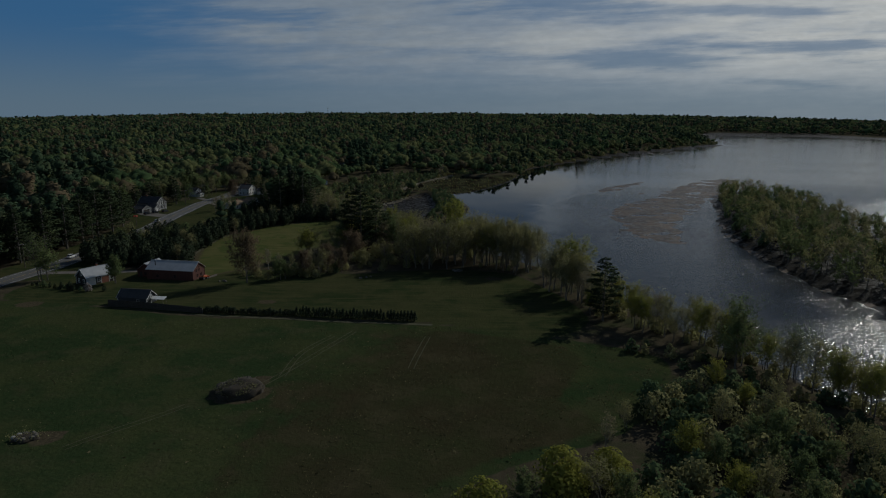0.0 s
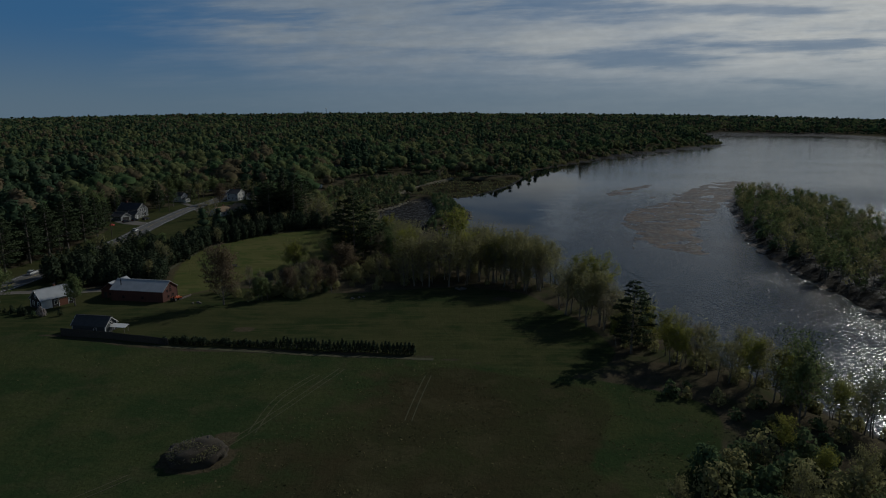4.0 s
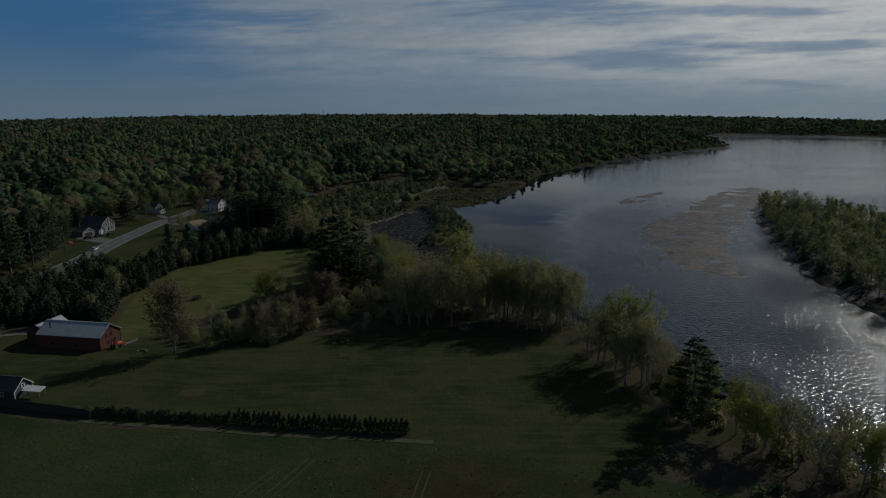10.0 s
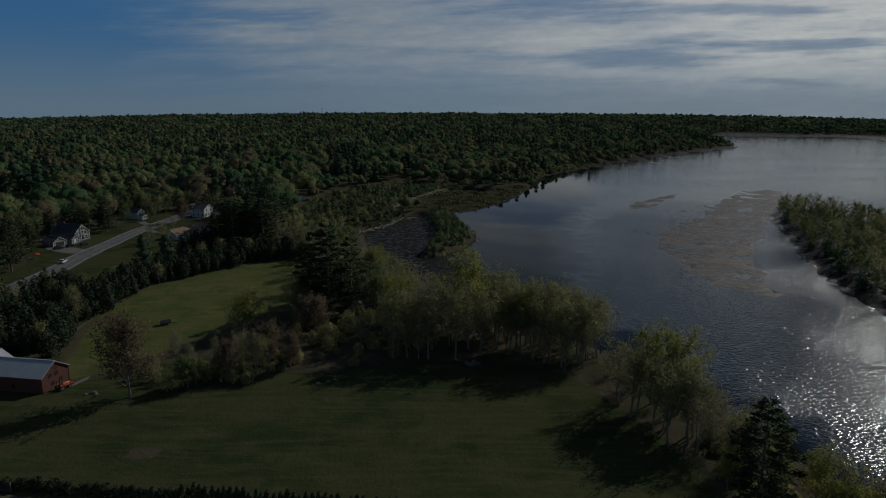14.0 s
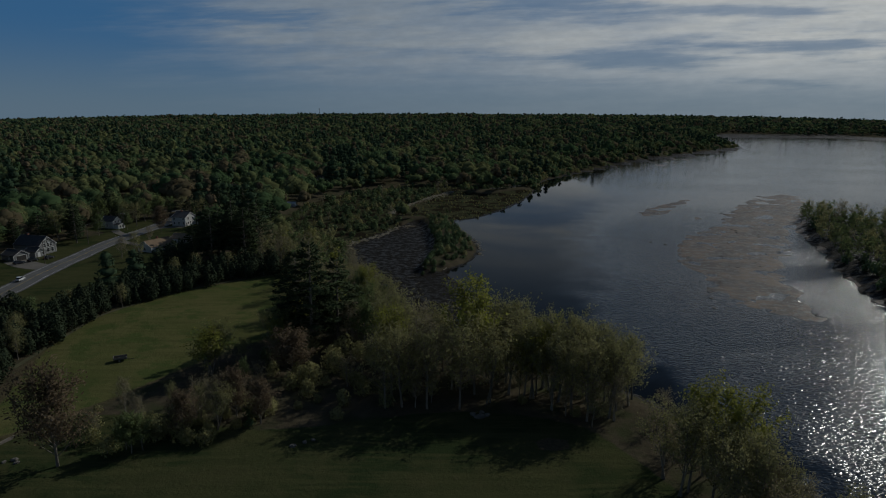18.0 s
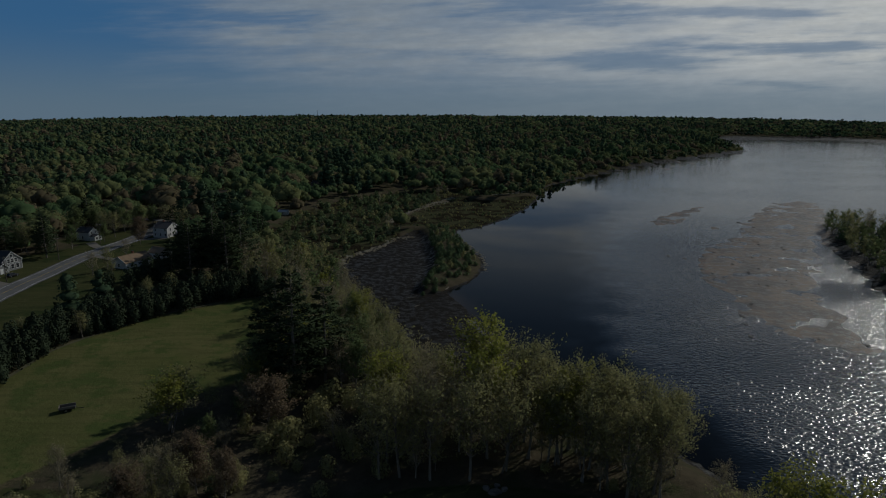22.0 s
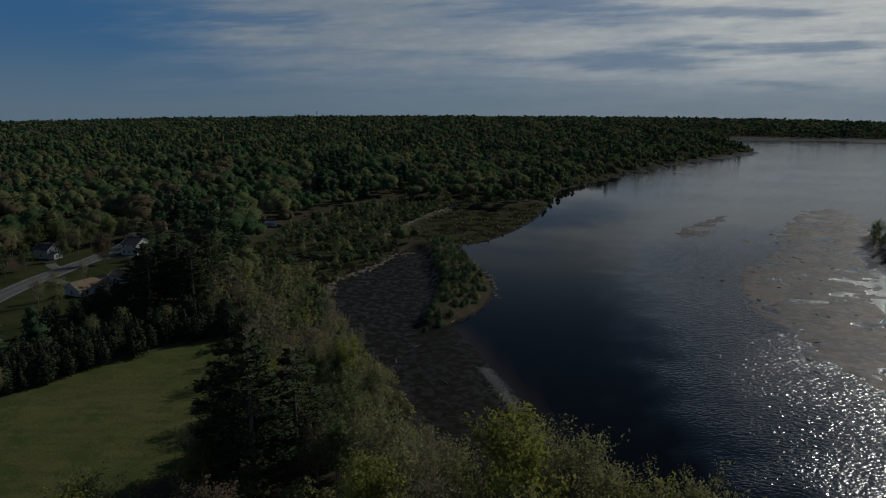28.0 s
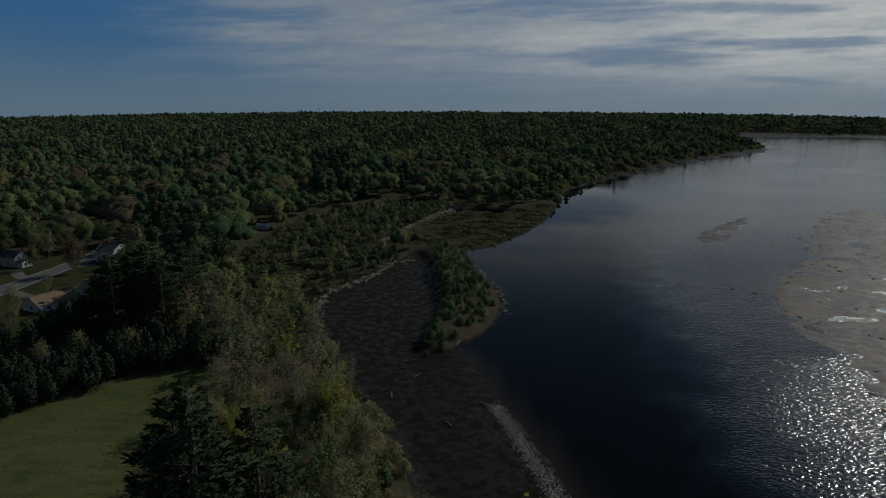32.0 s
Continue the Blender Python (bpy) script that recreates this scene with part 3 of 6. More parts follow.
def pine(seed, height, spread, leaves, size, bare=0.25):
    """A tall pine: whorls of level boughs with flat needle sprays."""
    rng = np.random.RandomState(seed)
    v, f, c, o = [], [], [], []
    r0 = height * 0.014
    tops = np.array((rng.normal(0, 0.3), rng.normal(0, 0.3), height))
    tube(v, f, [np.array((0, 0, -0.3)), tops * 0.5, tops], [r0 * 1.3, r0 * 0.8, 0.03], 6)
    n = int(height * 2.6)
    boughs = []
    for i in range(n):
        q = bare + (0.985 - bare) * ((i // 5 * 5 + 2.5 + rng.normal(0, 0.7)) / n)      # boughs stand in tiers
        az, droop = i * 1.257 + i // 5 * 0.8 + rng.normal(0, 0.25), rng.uniform(-0.08, 0.22) * (0.3 + q)
        w = min(1.0, (1 - q) * 2.1 + 0.10) * (0.6 + 0.4 * min(1, (q - bare) * 5 + 0.2))
        length = spread * w * rng.uniform(0.62, 1.15)
        a = tops * q
        d = np.array((math.cos(az), math.sin(az), droop))
        e = a + d * length + np.array((0, 0, 0.05 * length))
        tube(v, f, [a, (a + e) / 2 + np.array((0, 0, -0.04 * length)), e], [0.07, 0.045, 0.012], 3)
        boughs.append((a, e, length))
    tot = sum(b[2] for b in boughs)
    for a, e, length in boughs:
        m = max(6, int(leaves * length / tot))
        t = np.sqrt(rng.uniform(0.06, 1.05, m))[:, None]
        side = np.cross(e - a, (0, 0, 1.0))
        side /= np.linalg.norm(side) + 1e-9
        pts = a + (e - a) * t + side * rng.normal(0, 0.20 * length, (m, 1)) * np.minimum(1, 1.3 - t * 0.8) + rng.normal(0, 0.13, (m, 3))
        c.append(pts)
        o.append(unit(unit(e - a) * 0.8 + side * rng.normal(0, 0.5, (m, 1)) + rng.normal(0, 0.25, (m, 3))))
    c, o = np.concatenate(c), np.concatenate(o)
    out = unit(c - np.stack([c[:, 0] * 0, c[:, 1] * 0, c[:, 2] - 0.5], 1))
    lv, lf = sprays(rng, c, o, size * 3.0, size * 0.55)
    nor = unit(out + np.array((0, 0, 0.6)) + rng.normal(0, 0.3, c.shape))
    return np_mesh("trunk", v, f), np_mesh("crown", lv, lf, None, np.repeat(nor, 4, 0))


def bushy(seed, height, spread, leaves, size, point=0.0, stems=4):
    """A shrub or young evergreen, leafy to the ground, made of a few lobes."""
    rng = np.random.RandomState(seed)
    v, f = [], []
    lobes = []
    for i in range(stems):
        az, r = i * 2.4 + rng.rand(), spread * rng.uniform(0.15, 0.55) * (i > 0)
        h = height * (1.0 if i == 0 else rng.uniform(0.55, 0.92))
        e = np.array((math.cos(az) * r, math.sin(az) * r, h * 0.8))
        tube(v, f, [(0, 0, -0.2), e * 0.5 + rng.normal(0, 0.1, 3), e], [0.09, 0.06, 0.02], 4)
        lobes.append((e[0], e[1], h))
    per = leaves // stems
    c, o = [], []
    for x, y, h in lobes:
        z = rng.uniform(0.04, 1, per) ** 0.8
        w = np.where(point > 0, (1 - z) ** 0.8 + 0.06, np.sqrt(np.maximum(0, 1 - (2 * z - 0.95) ** 2)) * 0.75 + 0.12)
        az = rng.uniform(0, 6.283, per)
        r = spread * (0.62 if stems > 1 else 1.0) * w * rng.uniform(0.55, 1.08, per)
        c.append(np.stack([x + r * np.cos(az), y + r * np.sin(az), z * h], 1))
        o.append(np.stack([np.cos(az), np.sin(az), (z - 0.35) * 1.6], 1))
    c, o = np.concatenate(c), np.concatenate(o)
    lv, lf = cards(rng, c, o, size, 0.1)
    nor = unit(unit(o) + np.array((0, 0, 0.25)) + rng.normal(0, 0.25, o.shape))
    return np_mesh("stem", v, f), np_mesh("crown", lv, lf, None, np.repeat(nor, 4, 0))


def plant(name, meshes, leaf, bark, label, category, group, stem="trunk"):
    """The first of a kind of plant; the rest are copies."""
    e = new(name)
    mesh_ob(stem, meshes[0], bark, e)
    mesh_ob("crown", meshes[1], leaf, e)
    e.location = (0, 0, -200)
    return tagged(e, label, category, group)


KINDS = {}


def kind(key, name, meshes, leaf, bark, label, category, group, tall, stem="trunk"):
    KINDS.setdefault(key, []).append([plant(name, meshes, leaf, bark, label, category, group, stem), tall, 0])


for s in range(3):
    kind("olive", "deciduous_tree", broadleaf(10 + s, 16, 5.6, 20, 1900, 0.21, 1 + s % 2, 0.26, 0.65), LEAF_OLIVE, BARK, "tall thin-leaved tree with olive spring buds and fine limbs", "tree", "riverside trees", 16)
    kind("bud", "deciduous_tree", broadleaf(20 + s, 16, 5.2, 20, 1500, 0.21, 1 + s, 0.24, 0.85), LEAF_BUD, BARK_PALE, "nearly bare tree with brownish buds and grey limbs", "tree", "riverside trees", 16)
for s in range(3):
    kind("slim", "deciduous_tree", broadleaf(110 + s, 17, 5.0, 20, 1700, 0.20, 1 + s % 2, 0.30, 0.7), LEAF_OLIVE, BARK, "slender tree with a bare lower trunk and a light olive crown", "tree", "riverside trees", 17)
kind("bare", "deciduous_tree", broadleaf(120, 14, 6.2, 22, 1300, 0.21, 2, 0.34, 0.6), LEAF_GREEN, BARK, "spreading forked tree with sparse green spring leaf", "tree", "riverside trees", 14)
for s in range(2):
    kind("yellow", "deciduous_tree", broadleaf(30 + s, 15, 5.8, 18, 3400, 0.22, 1, 0.34, 0.4), LEAF_YELLOW, BARK, "broad tree in fresh yellow-green spring leaf", "tree", "riverside trees", 15)
    kind("green", "deciduous_tree", broadleaf(40 + s, 14, 4.8, 18, 2900, 0.23, 1, 0.2, 0.3), LEAF_GREEN, BARK, "round-crowned tree in full green leaf", "tree", "riverside trees", 14)
    kind("pine", "pine_tree", pine(50 + s, 25, 6.4, 5600, 0.30, 0.14), NEEDLE, BARK, "tall dark white pine with layered boughs", "tree", "pines", 25)
    kind("cedar", "cedar_tree", bushy(60 + s, 8, 3.2 + 0.3 * s, 860, 0.26, 1.0 * s, 4 + s), CEDAR, BARK, "dark dense evergreen in a shelter belt", "tree", "shelter belt", 8)
    kind("shrub", "shrub", bushy(70 + s, 3.6, 2.3, 420, 0.22, 0.0, 5), SHRUB, BARK, "leafy green riverside shrub", "shrub", "shrubs", 3.6, "stem")
    kind("thicket", "shrub", bushy(75 + s, 5.0, 3.0, 480, 0.22, 0.0, 5), LEAF_OLIVE, BARK, "tangled olive-brown thicket shrub", "shrub", "shrubs", 5.0, "stem")
    kind("arbor", "arborvitae", bushy(80 + s, 2.9, 0.72, 200, 0.17, 1.0, 1), CEDAR, BARK, "young dark arborvitae in a planted hedge row", "shrub", "hedge row", 2.9, "stem")
    kind("hedge", "hedge_shrub", bushy(85 + s, 2.9, 1.15, 260, 0.18, 0.0, 3), CEDAR, BARK, "dark dense hedge shrub in a planted row", "shrub", "hedge row", 2.9, "stem")
LIGHT = {}

for s in range(2):      # coarser forms of the same plants for the far stands
    for key, mesh in (("olive", broadleaf(10 + s, 16, 5.2, 9, 420, 0.40, 1, 0.22, 0.3)), ("bud", broadleaf(20 + s, 16, 4.8, 10, 330, 0.34, 1, 0.24, 0.7)), ("yellow", broadleaf(30 + s, 15, 5.4, 9, 420, 0.42, 1, 0.2, 0.2)),
                      ("green", broadleaf(40 + s, 14, 4.6, 8, 420, 0.42, 1, 0.18, 0.2)), ("shrub", bushy(70 + s, 3.6, 2.5, 130, 0.42, 0.0, 4)), ("thicket", bushy(75 + s, 5.0, 3.0, 150, 0.42, 0.0, 4))):
        LIGHT.setdefault(key, []).append(mesh)
kind("round", "deciduous_tree", broadleaf(91, 16, 5.8, 28, 5200, 0.25, 1, 0.14, 0.8), leaf_mat("leaf_brown", (0.176, 0.128, 0.088), (0.190, 0.140, 0.094), (0.118, 0.098, 0.062), 0.4), BARK, "full round-crowned tree with reddish-brown buds", "tree", "riverside trees", 16)
kind("bloom", "flowering_shrub", bushy(88, 3.2, 2.2, 420, 0.2, 0.0, 5), leaf_mat("blossom", (0.42, 0.36, 0.36), (0.40, 0.34, 0.34), (0.16, 0.17, 0.12), 0.4), BARK, "pale flowering shrub beside the farmhouse", "shrub", "shrubs", 3.2, "stem")
kind("leafy", "deciduous_tree", bushy(95, 9, 5.2, 3400, 0.22, 0.0, 7), LEAF_YELLOW, BARK, "low bushy tree in fresh yellow-green spring leaf", "tree", "riverside trees", 9)
PLACED = []
PICK = random.Random(7)


JOINED = {}
COARSE = ("bank scrub", "island woodland", "marsh scrub", "shore scrub", "cove woodland")


def put(key, x, y, tall, turn=None, wide=1.0, joined=""):
    """Stands one plant of that kind on the ground; tall: its height."""
    rows = KINDS[key]
    row = rows[PICK.randrange(len(rows))]
    if joined:
        own = sorted(row[0].children, key=lambda c: c.name.startswith("crown"))
        coarse = LIGHT[key][PICK.randrange(2)] if joined in COARSE else [c.data for c in own]
        JOINED.setdefault(joined, []).append(([(coarse[n], c.data.materials[0].name) for n, c in enumerate(own)], x, y, tall / row[1] * wide, tall / row[1], PICK.uniform(0, 6.28)))
        PLACED.append((x, y))
        return
    s = tall / row[1]
    z = at(x, y) - 0.05
    m = Matrix.LocRotScale((x, y, z), Euler((0, 0, PICK.uniform(0, 6.28) if turn is None else turn)), None)
    ob = row[0]
    if row[2] == 0:
        ob.matrix_basis = m
    else:
        ob = copy_thing(row[0], m)
    ob.scale = (s * wide, s * wide, s)
    row[2] += 1
    PLACED.append((x, y))
    return ob


def scatter(line, gap, seed, choose, clear=(), joined=None):
    """Plants in a closed outline on a shaken grid; choose(x, y, r) gives kind and height or None."""
    rng = np.random.RandomState(seed)
    line = np.array(line, float)
    lo, hi = line.min(0), line.max(0)
    xs, ys = np.meshgrid(np.arange(lo[0], hi[0], gap), np.arange(lo[1], hi[1], gap))
    xs, ys = xs.ravel(), ys.ravel()
    xs, ys = xs + rng.uniform(-0.45, 0.45, len(xs)) * gap, ys + rng.uniform(-0.45, 0.45, len(ys)) * gap
    ok = inside(line, xs, ys)
    for x, y in zip(xs[ok], ys[ok]):
        if any((x - a) ** 2 + (y - b) ** 2 < r * r for a, b, r in clear):
            continue
        c = choose(x, y, rng)
        if c:
            put(c[0], x, y, c[1], joined=joined(x, y) if joined else "")


def pick(r, *table):
    """A row of (share, kind, low, high) by chance."""
    t = r.rand() * sum(row[0] for row in table)
    for share, key, lo, hi in table:
        t -= share
        if t <= 0:
            return key, r.uniform(lo, hi)
    return key, hi


# ---- near trees ----
for key, x, y, tall in (("pine", 48.5, 187, 20.7), ("pine", -40, 290, 31), ("pine", -45, 296, 27), ("pine", -34, 297, 25), ("yellow", 3.4, 266.5, 21), 
                        ("green", 72, 148, 15), ("green", -63.5, 234, 7.8), ("round", -74.7, 229, 17.5), ("green", -61.8, 235.2, 6.8), ("green", -65.2, 235.5, 6.6), ("round", -56, 240, 9.0), ("olive", -50, 243, 9.5), ("round", -48, 249, 10), ("round", -42, 246, 9), ("cedar", -134, 217, 3.5), ("cedar", -122, 216.5, 2.6), ("cedar", -138, 218, 3.0),
                        ("green", -123, 227, 9.3), ("green", -123.6, 227.6, 8.8), ("bloom", -127.5, 216.0, 3.2), ("leafy", 20, 95, 9.0), ("leafy", 6, 88, 7.5), ("leafy", -7, 80, 7.5), ("leafy", 29, 99, 6.5), ("green", 13, 90, 6.5), ("olive", 26, 92, 8), ("bud", 31, 110, 6.5), ("olive", 37, 118, 6)):
    put(key, x, y, tall, wide=1.3 if y < 102 else 1.0)
for key, x, y, tall, wide in (("round", -41.2, 271.5, 11.0, 1.45), ("olive", -61.8, 271.2, 12.5, 1.35), ("yellow", -61.2, 270.7, 11.5, 1.25)):
    put(key, x, y, tall, wide=wide)
for x, y, tall in ((11.7, 260.5, 17), (14.6, 257, 16), (17.2, 258.4, 18), (20.3, 252.5, 16.5), (22.6, 256.5, 18.5), (24.4, 250.4, 16), (27, 247.6, 16.5), (28.6, 251.2, 18), (32, 249, 17), (34.6, 252.6, 16), (38, 255, 16.5), (40.4, 260.6, 15), (8, 264, 16), (15, 266, 19), (20, 264, 18.5), (26, 262, 19), (33, 257, 17), (25, 255, 17.5), (12, 271, 18),
                                   (30, 259, 17.5), (37.2, 220.7, 15), (41.2, 209, 14.5), (45.2, 209.2, 15), (40.6, 216, 14), (44.5, 217, 15.5), (36, 226, 14)):
    put("slim", x, y, tall)
for key, x, y, tall in (("yellow", 48, 222, 15), ("yellow", 43.5, 227, 14.5), ("olive", 39, 222, 15.5), ("olive", 46, 212, 15), ("olive", 42, 214, 14), ("bare", 78, 162, 14.5), ("bare", 86, 146, 12), ("yellow", 70, 166, 10), ("yellow", 88, 134, 11), ("yellow", 91, 124, 11), ("olive", 63, 173, 11.5), ("olive", 58, 180, 12)):
    put(key, x, y, tall)
BANK = smooth_line([(46, 214), (49, 200), (54, 186), (61, 176), (70, 166), (76, 157), (83, 145), (88, 131), (95, 115), (110, 92), (128, 66), (150, 35)], False, 6)
rng = np.random.RandomState(5)
run = np.concatenate([[0], np.cumsum(np.linalg.norm(np.diff(BANK, axis=0), axis=1))])
for s in np.arange(1.5, run[-1], 3.8):
    x, y = np.interp(s, run, BANK[:, 0]) + rng.normal(0, 2.2), np.interp(s, run, BANK[:, 1]) + rng.normal(0, 2.0)
    if (x - 48.5) ** 2 + (y - 187) ** 2 > 20:
        key, tall = pick(rng, (3, "bud", 8, 12), (3, "olive", 8, 12.5), (2.5, "yellow", 7, 11), (1, "bare", 8, 12))
        put(key, x, y, tall)
    if rng.rand() < 0.55:
        key, tall = pick(rng, (2, "bud", 7, 11), (3, "olive", 7, 12), (1, "yellow", 6, 9))
        put(key, x + rng.uniform(1, 6), y + rng.uniform(-2, 5), tall)
    for _ in range(2):
        put("thicket", x + rng.uniform(2, 7), y + rng.uniform(-2, 5), rng.uniform(1.8, 4.2), joined="bank scrub")
    if y < 172:
        for _ in range(3):
            put(("shrub", "thicket")[rng.randint(2)], x - rng.uniform(2, 16), y - rng.uniform(2, 14), rng.uniform(1.5, 4.0), joined="bank scrub")
GROVE = [(-44, 250), (-25, 247), (-5, 251), (12, 251), (26, 243), (40, 226), (46, 214), (58, 217), (52, 236), (42, 254), (29, 269), (15, 277), (3, 282), (-7, 287), (-14, 297), (-20, 314), (-26, 334), (-35, 360), (-46, 392),
         (-60, 424), (-78, 428), (-95, 410), (-90, 392), (-68, 378), (-56, 345), (-50, 310), (-52, 292), (-44, 270)]
def grove(x, y, r):
    """Tall airy trees towards the river, low growth behind the meadow, smaller trees round the cove."""
    if x < -20 and y < 285:
        return pick(r, (3, "thicket", 2, 5), (1, "bud", 5, 8), (1, "green", 4, 7)) if r.rand() < 0.7 else None
    if y > 285:
        return pick(r, (3, "olive", 9, 13.5), (3, "bud", 9, 13.5), (0.6, "yellow", 9, 12), (3.5, "green", 8, 13))
    if y < 255 and x > 8:
        return None
    return pick(r, (4, "olive", 14, 18), (2, "bud", 13, 17), (1.4, "yellow", 13, 17), (3, "slim", 15, 19), (0.6, "green", 9, 13))


scatter(GROVE, 6.4, 21, grove, ((-40, 290, 5), (-45, 296, 4), (-34, 297, 4), (3.4, 266.5, 5), (-41.2, 271.5, 5)), lambda x, y: "cove woodland" if y > 345 else "")
scatter([(-84, 238), (-60, 241), (-44, 250), (-46, 300), (-54, 300), (-62, 284), (-72, 264), (-84, 250)], 6.4, 29,
        lambda x, y, r: pick(r, (1, "olive", 5, 8), (2, "bud", 5, 8.5), (3, "thicket", 2, 4.5), (1, "green", 4, 7)) if r.rand() < 0.75 else None, ((-61.8, 271.2, 5), (-41.2, 271.5, 5), (-61, 262, 6)))
scatter([(-72, 240), (-56, 236), (-42, 243), (-40, 256), (-50, 268), (-60, 256)], 4.2, 33, lambda x, y, r: pick(r, (3, "thicket", 2, 4.5), (1, "shrub", 2, 3.5)), ((-63.5, 234, 3), (-61, 262, 5)))
scatter([(-8, 283), (12, 276), (16, 281), (0, 290), (-8, 300), (-14, 320), (-20, 340), (-30, 364), (-40, 392), (-52, 420), (-60, 422), (-46, 388), (-36, 358), (-26, 332), (-20, 312), (-15, 296)], 3.6, 31,
        lambda x, y, r: pick(r, (3, "thicket", 1.5, 4.5), (2, "shrub", 1.5, 4), (0.6, "bud", 5, 8)), (), lambda x, y: "cove woodland" if y > 345 else "")
scatter([(-22, 250), (-5, 253), (10, 256), (26, 247), (38, 228), (44, 216), (50, 220), (42, 250), (28, 266), (10, 276), (-10, 284), (-24, 284)], 5.0, 34, lambda x, y, r: pick(r, (2, "bud", 5, 10), (2, "olive", 5, 9), (1, "thicket", 2, 4)) if r.rand() < 0.62 else None)
for key, x, y, tall in (("bare", -152.5, 229.5, 14), ("green", -150.5, 230.5, 11)):
    put(key, x, y, tall, wide=1.15)
for n in range(9):
    put(("cedar", "shrub")[n % 3 == 2], -151 + 2.6 * n, 221.5 - 0.7 * n + PICK.gauss(0, 0.4), PICK.uniform(1.6, 2.6))
for key, x, y, tall in (("pine", -104, 392, 24), ("pine", -97, 398, 27), ("pine", -90, 393, 25), ("pine", -110, 402, 23), ("pine", -100, 408, 26), ("pine", -88, 405, 25), ("pine", -94, 414, 26), ("pine", -108, 412, 22), ("cedar", -126, 404, 8), ("cedar", -119, 398, 9), ("cedar", -121, 390, 9), ("cedar", -128, 395, 7.5), ("cedar", -114, 392, 10), ("cedar", -132, 384, 7), ("cedar", -128, 374, 8.5), ("cedar", -124, 383, 8.5), ("pine", -121, 414, 14), ("cedar", -127, 414, 7.5), ("bud", -149, 403, 9), ("olive", -139, 398, 7), ("pine", -188, 436, 17), ("pine", -194, 445, 19), ("green", -209, 400, 12), ("green", -213, 414, 13), ("pine", -196, 384, 14), ("pine", -140, 482, 15), ("olive", -136, 474, 12), ("green", -205, 492, 14), ("green", -199, 501, 13), ("green", -184, 502, 13), ("olive", -210, 480, 14), ("green", -214, 468, 12), ("olive", -192, 496, 12), ("pine", -206, 505, 20), ("green", -181, 474, 9), ("pine", -184, 340, 21), ("pine", -190, 350, 23), ("pine", -186, 326, 22), ("pine", -183, 312, 20), ("pine", -192, 334, 24), ("pine", -190, 316, 23), ("pine", -184, 296, 21), ("pine", -191, 302, 23), ("pine", -183, 282, 20), ("pine", -190, 286, 22), ("pine", -178, 331, 23), ("pine", -177.5, 316, 25), ("pine", -177, 301, 24), ("pine", -180, 346, 21), ("pine", -176.5, 287, 23), ("pine", -177, 272, 24), ("pine", -179, 258, 22), ("pine", -185, 265, 24), ("pine", -186, 248, 23), ("pine", -209, 421, 15), ("green", -213, 404, 15), ("pine", -205, 434, 16), ("olive", -200, 441, 14), ("pine", -210, 390, 18), ("pine", -203, 380, 17), ("pine", -198, 370, 19), ("pine", -190, 364, 18), ("green", -206, 446, 13), ("green", -180, 512, 13), ("olive", -165, 514, 13), ("pine", -200, 458, 17), ("pine", -158, 506, 15), ("olive", -150, 503, 13)):
    put(key, x, y, tall, wide=1.1)
for x, y, tall in ((-148, 261, 10), (-138, 257, 10), (-128, 262, 9), (-119, 262, 9), (-110, 262, 7.5), (-118, 272, 8.5), (-130, 274, 9), (-142, 273, 9), (-150, 286, 8), (-108, 253, 6.5)):
    put("cedar", x, y, tall * 1.15, wide=1.3)
scatter([(-157, 262), (-134, 262), (-128, 300), (-131, 322), (-148, 318), (-156, 300)], 5.4, 37, lambda x, y, r: pick(r, (5, "cedar", 7.5, 10), (1, "olive", 8, 11), (0.6, "green", 7, 10)))
for x, y, tall in ((-149, 258, 11), (-147, 262, 10), (-135, 258, 11), (-137, 262, 10.5)):
    put("cedar", x, y, tall, wide=1.25)
for key, x, y, tall in (("pine", -140, 506, 20), ("pine", -132, 498, 19), ("pine", -126, 509, 21), ("pine", -119, 495, 18), ("pine", -122, 479, 17), ("pine", -112, 487, 19), ("pine", -128, 487, 16),
                        ("pine", -118, 452, 19), ("pine", -110, 462, 20), ("pine", -104, 450, 18), ("pine", -124, 463, 17), ("pine", -98, 465, 20), ("pine", -112, 440, 16), ("pine", -92, 452, 17), ("round", -159, 467, 12.5), ("bud", -151, 436, 8), ("bud", -160, 508, 12), ("green", -187, 455, 11), ("olive", -182, 487, 13), ("bud", -128, 452, 13), ("cedar", -131, 444, 6), ("olive", -118, 440, 14),
                        ("cedar", -133, 414, 5), ("olive", -147, 411, 9.5), ("green", -176, 520, 12), ("olive", -106, 432, 15), ("bud", -100, 448, 14), ("green", -110, 415, 11)):
    put(key, x, y, tall)
scatter([(-48, 262), (-30, 258), (-10, 262), (-20, 285), (-48, 290)], 7, 22, lambda x, y, r: pick(r, (1, "thicket", 4, 7)))
BELT = [(-109, 257), (-113.5, 289), (-114.5, 319), (-101.5, 344), (-82, 367), (-66, 371), (-72, 384), (-92, 384), (-112, 364), (-128, 332), (-129, 290), (-138, 268), (-138, 252), (-124, 250)]
scatter(BELT, 3.7, 23, lambda x, y, r: pick(r, (5, "cedar", 6.0, 9.2), (0.3, "olive", 7, 9)))
scatter([(-78, 236), (-66, 231), (-48, 238), (-40, 250), (-52, 258), (-56, 248), (-72, 240), (-84, 240)], 5.5, 24, lambda x, y, r: pick(r, (3, "thicket", 2.5, 5), (1, "bud", 8, 12)), ((-63, 234, 5), (-75, 229, 6)))
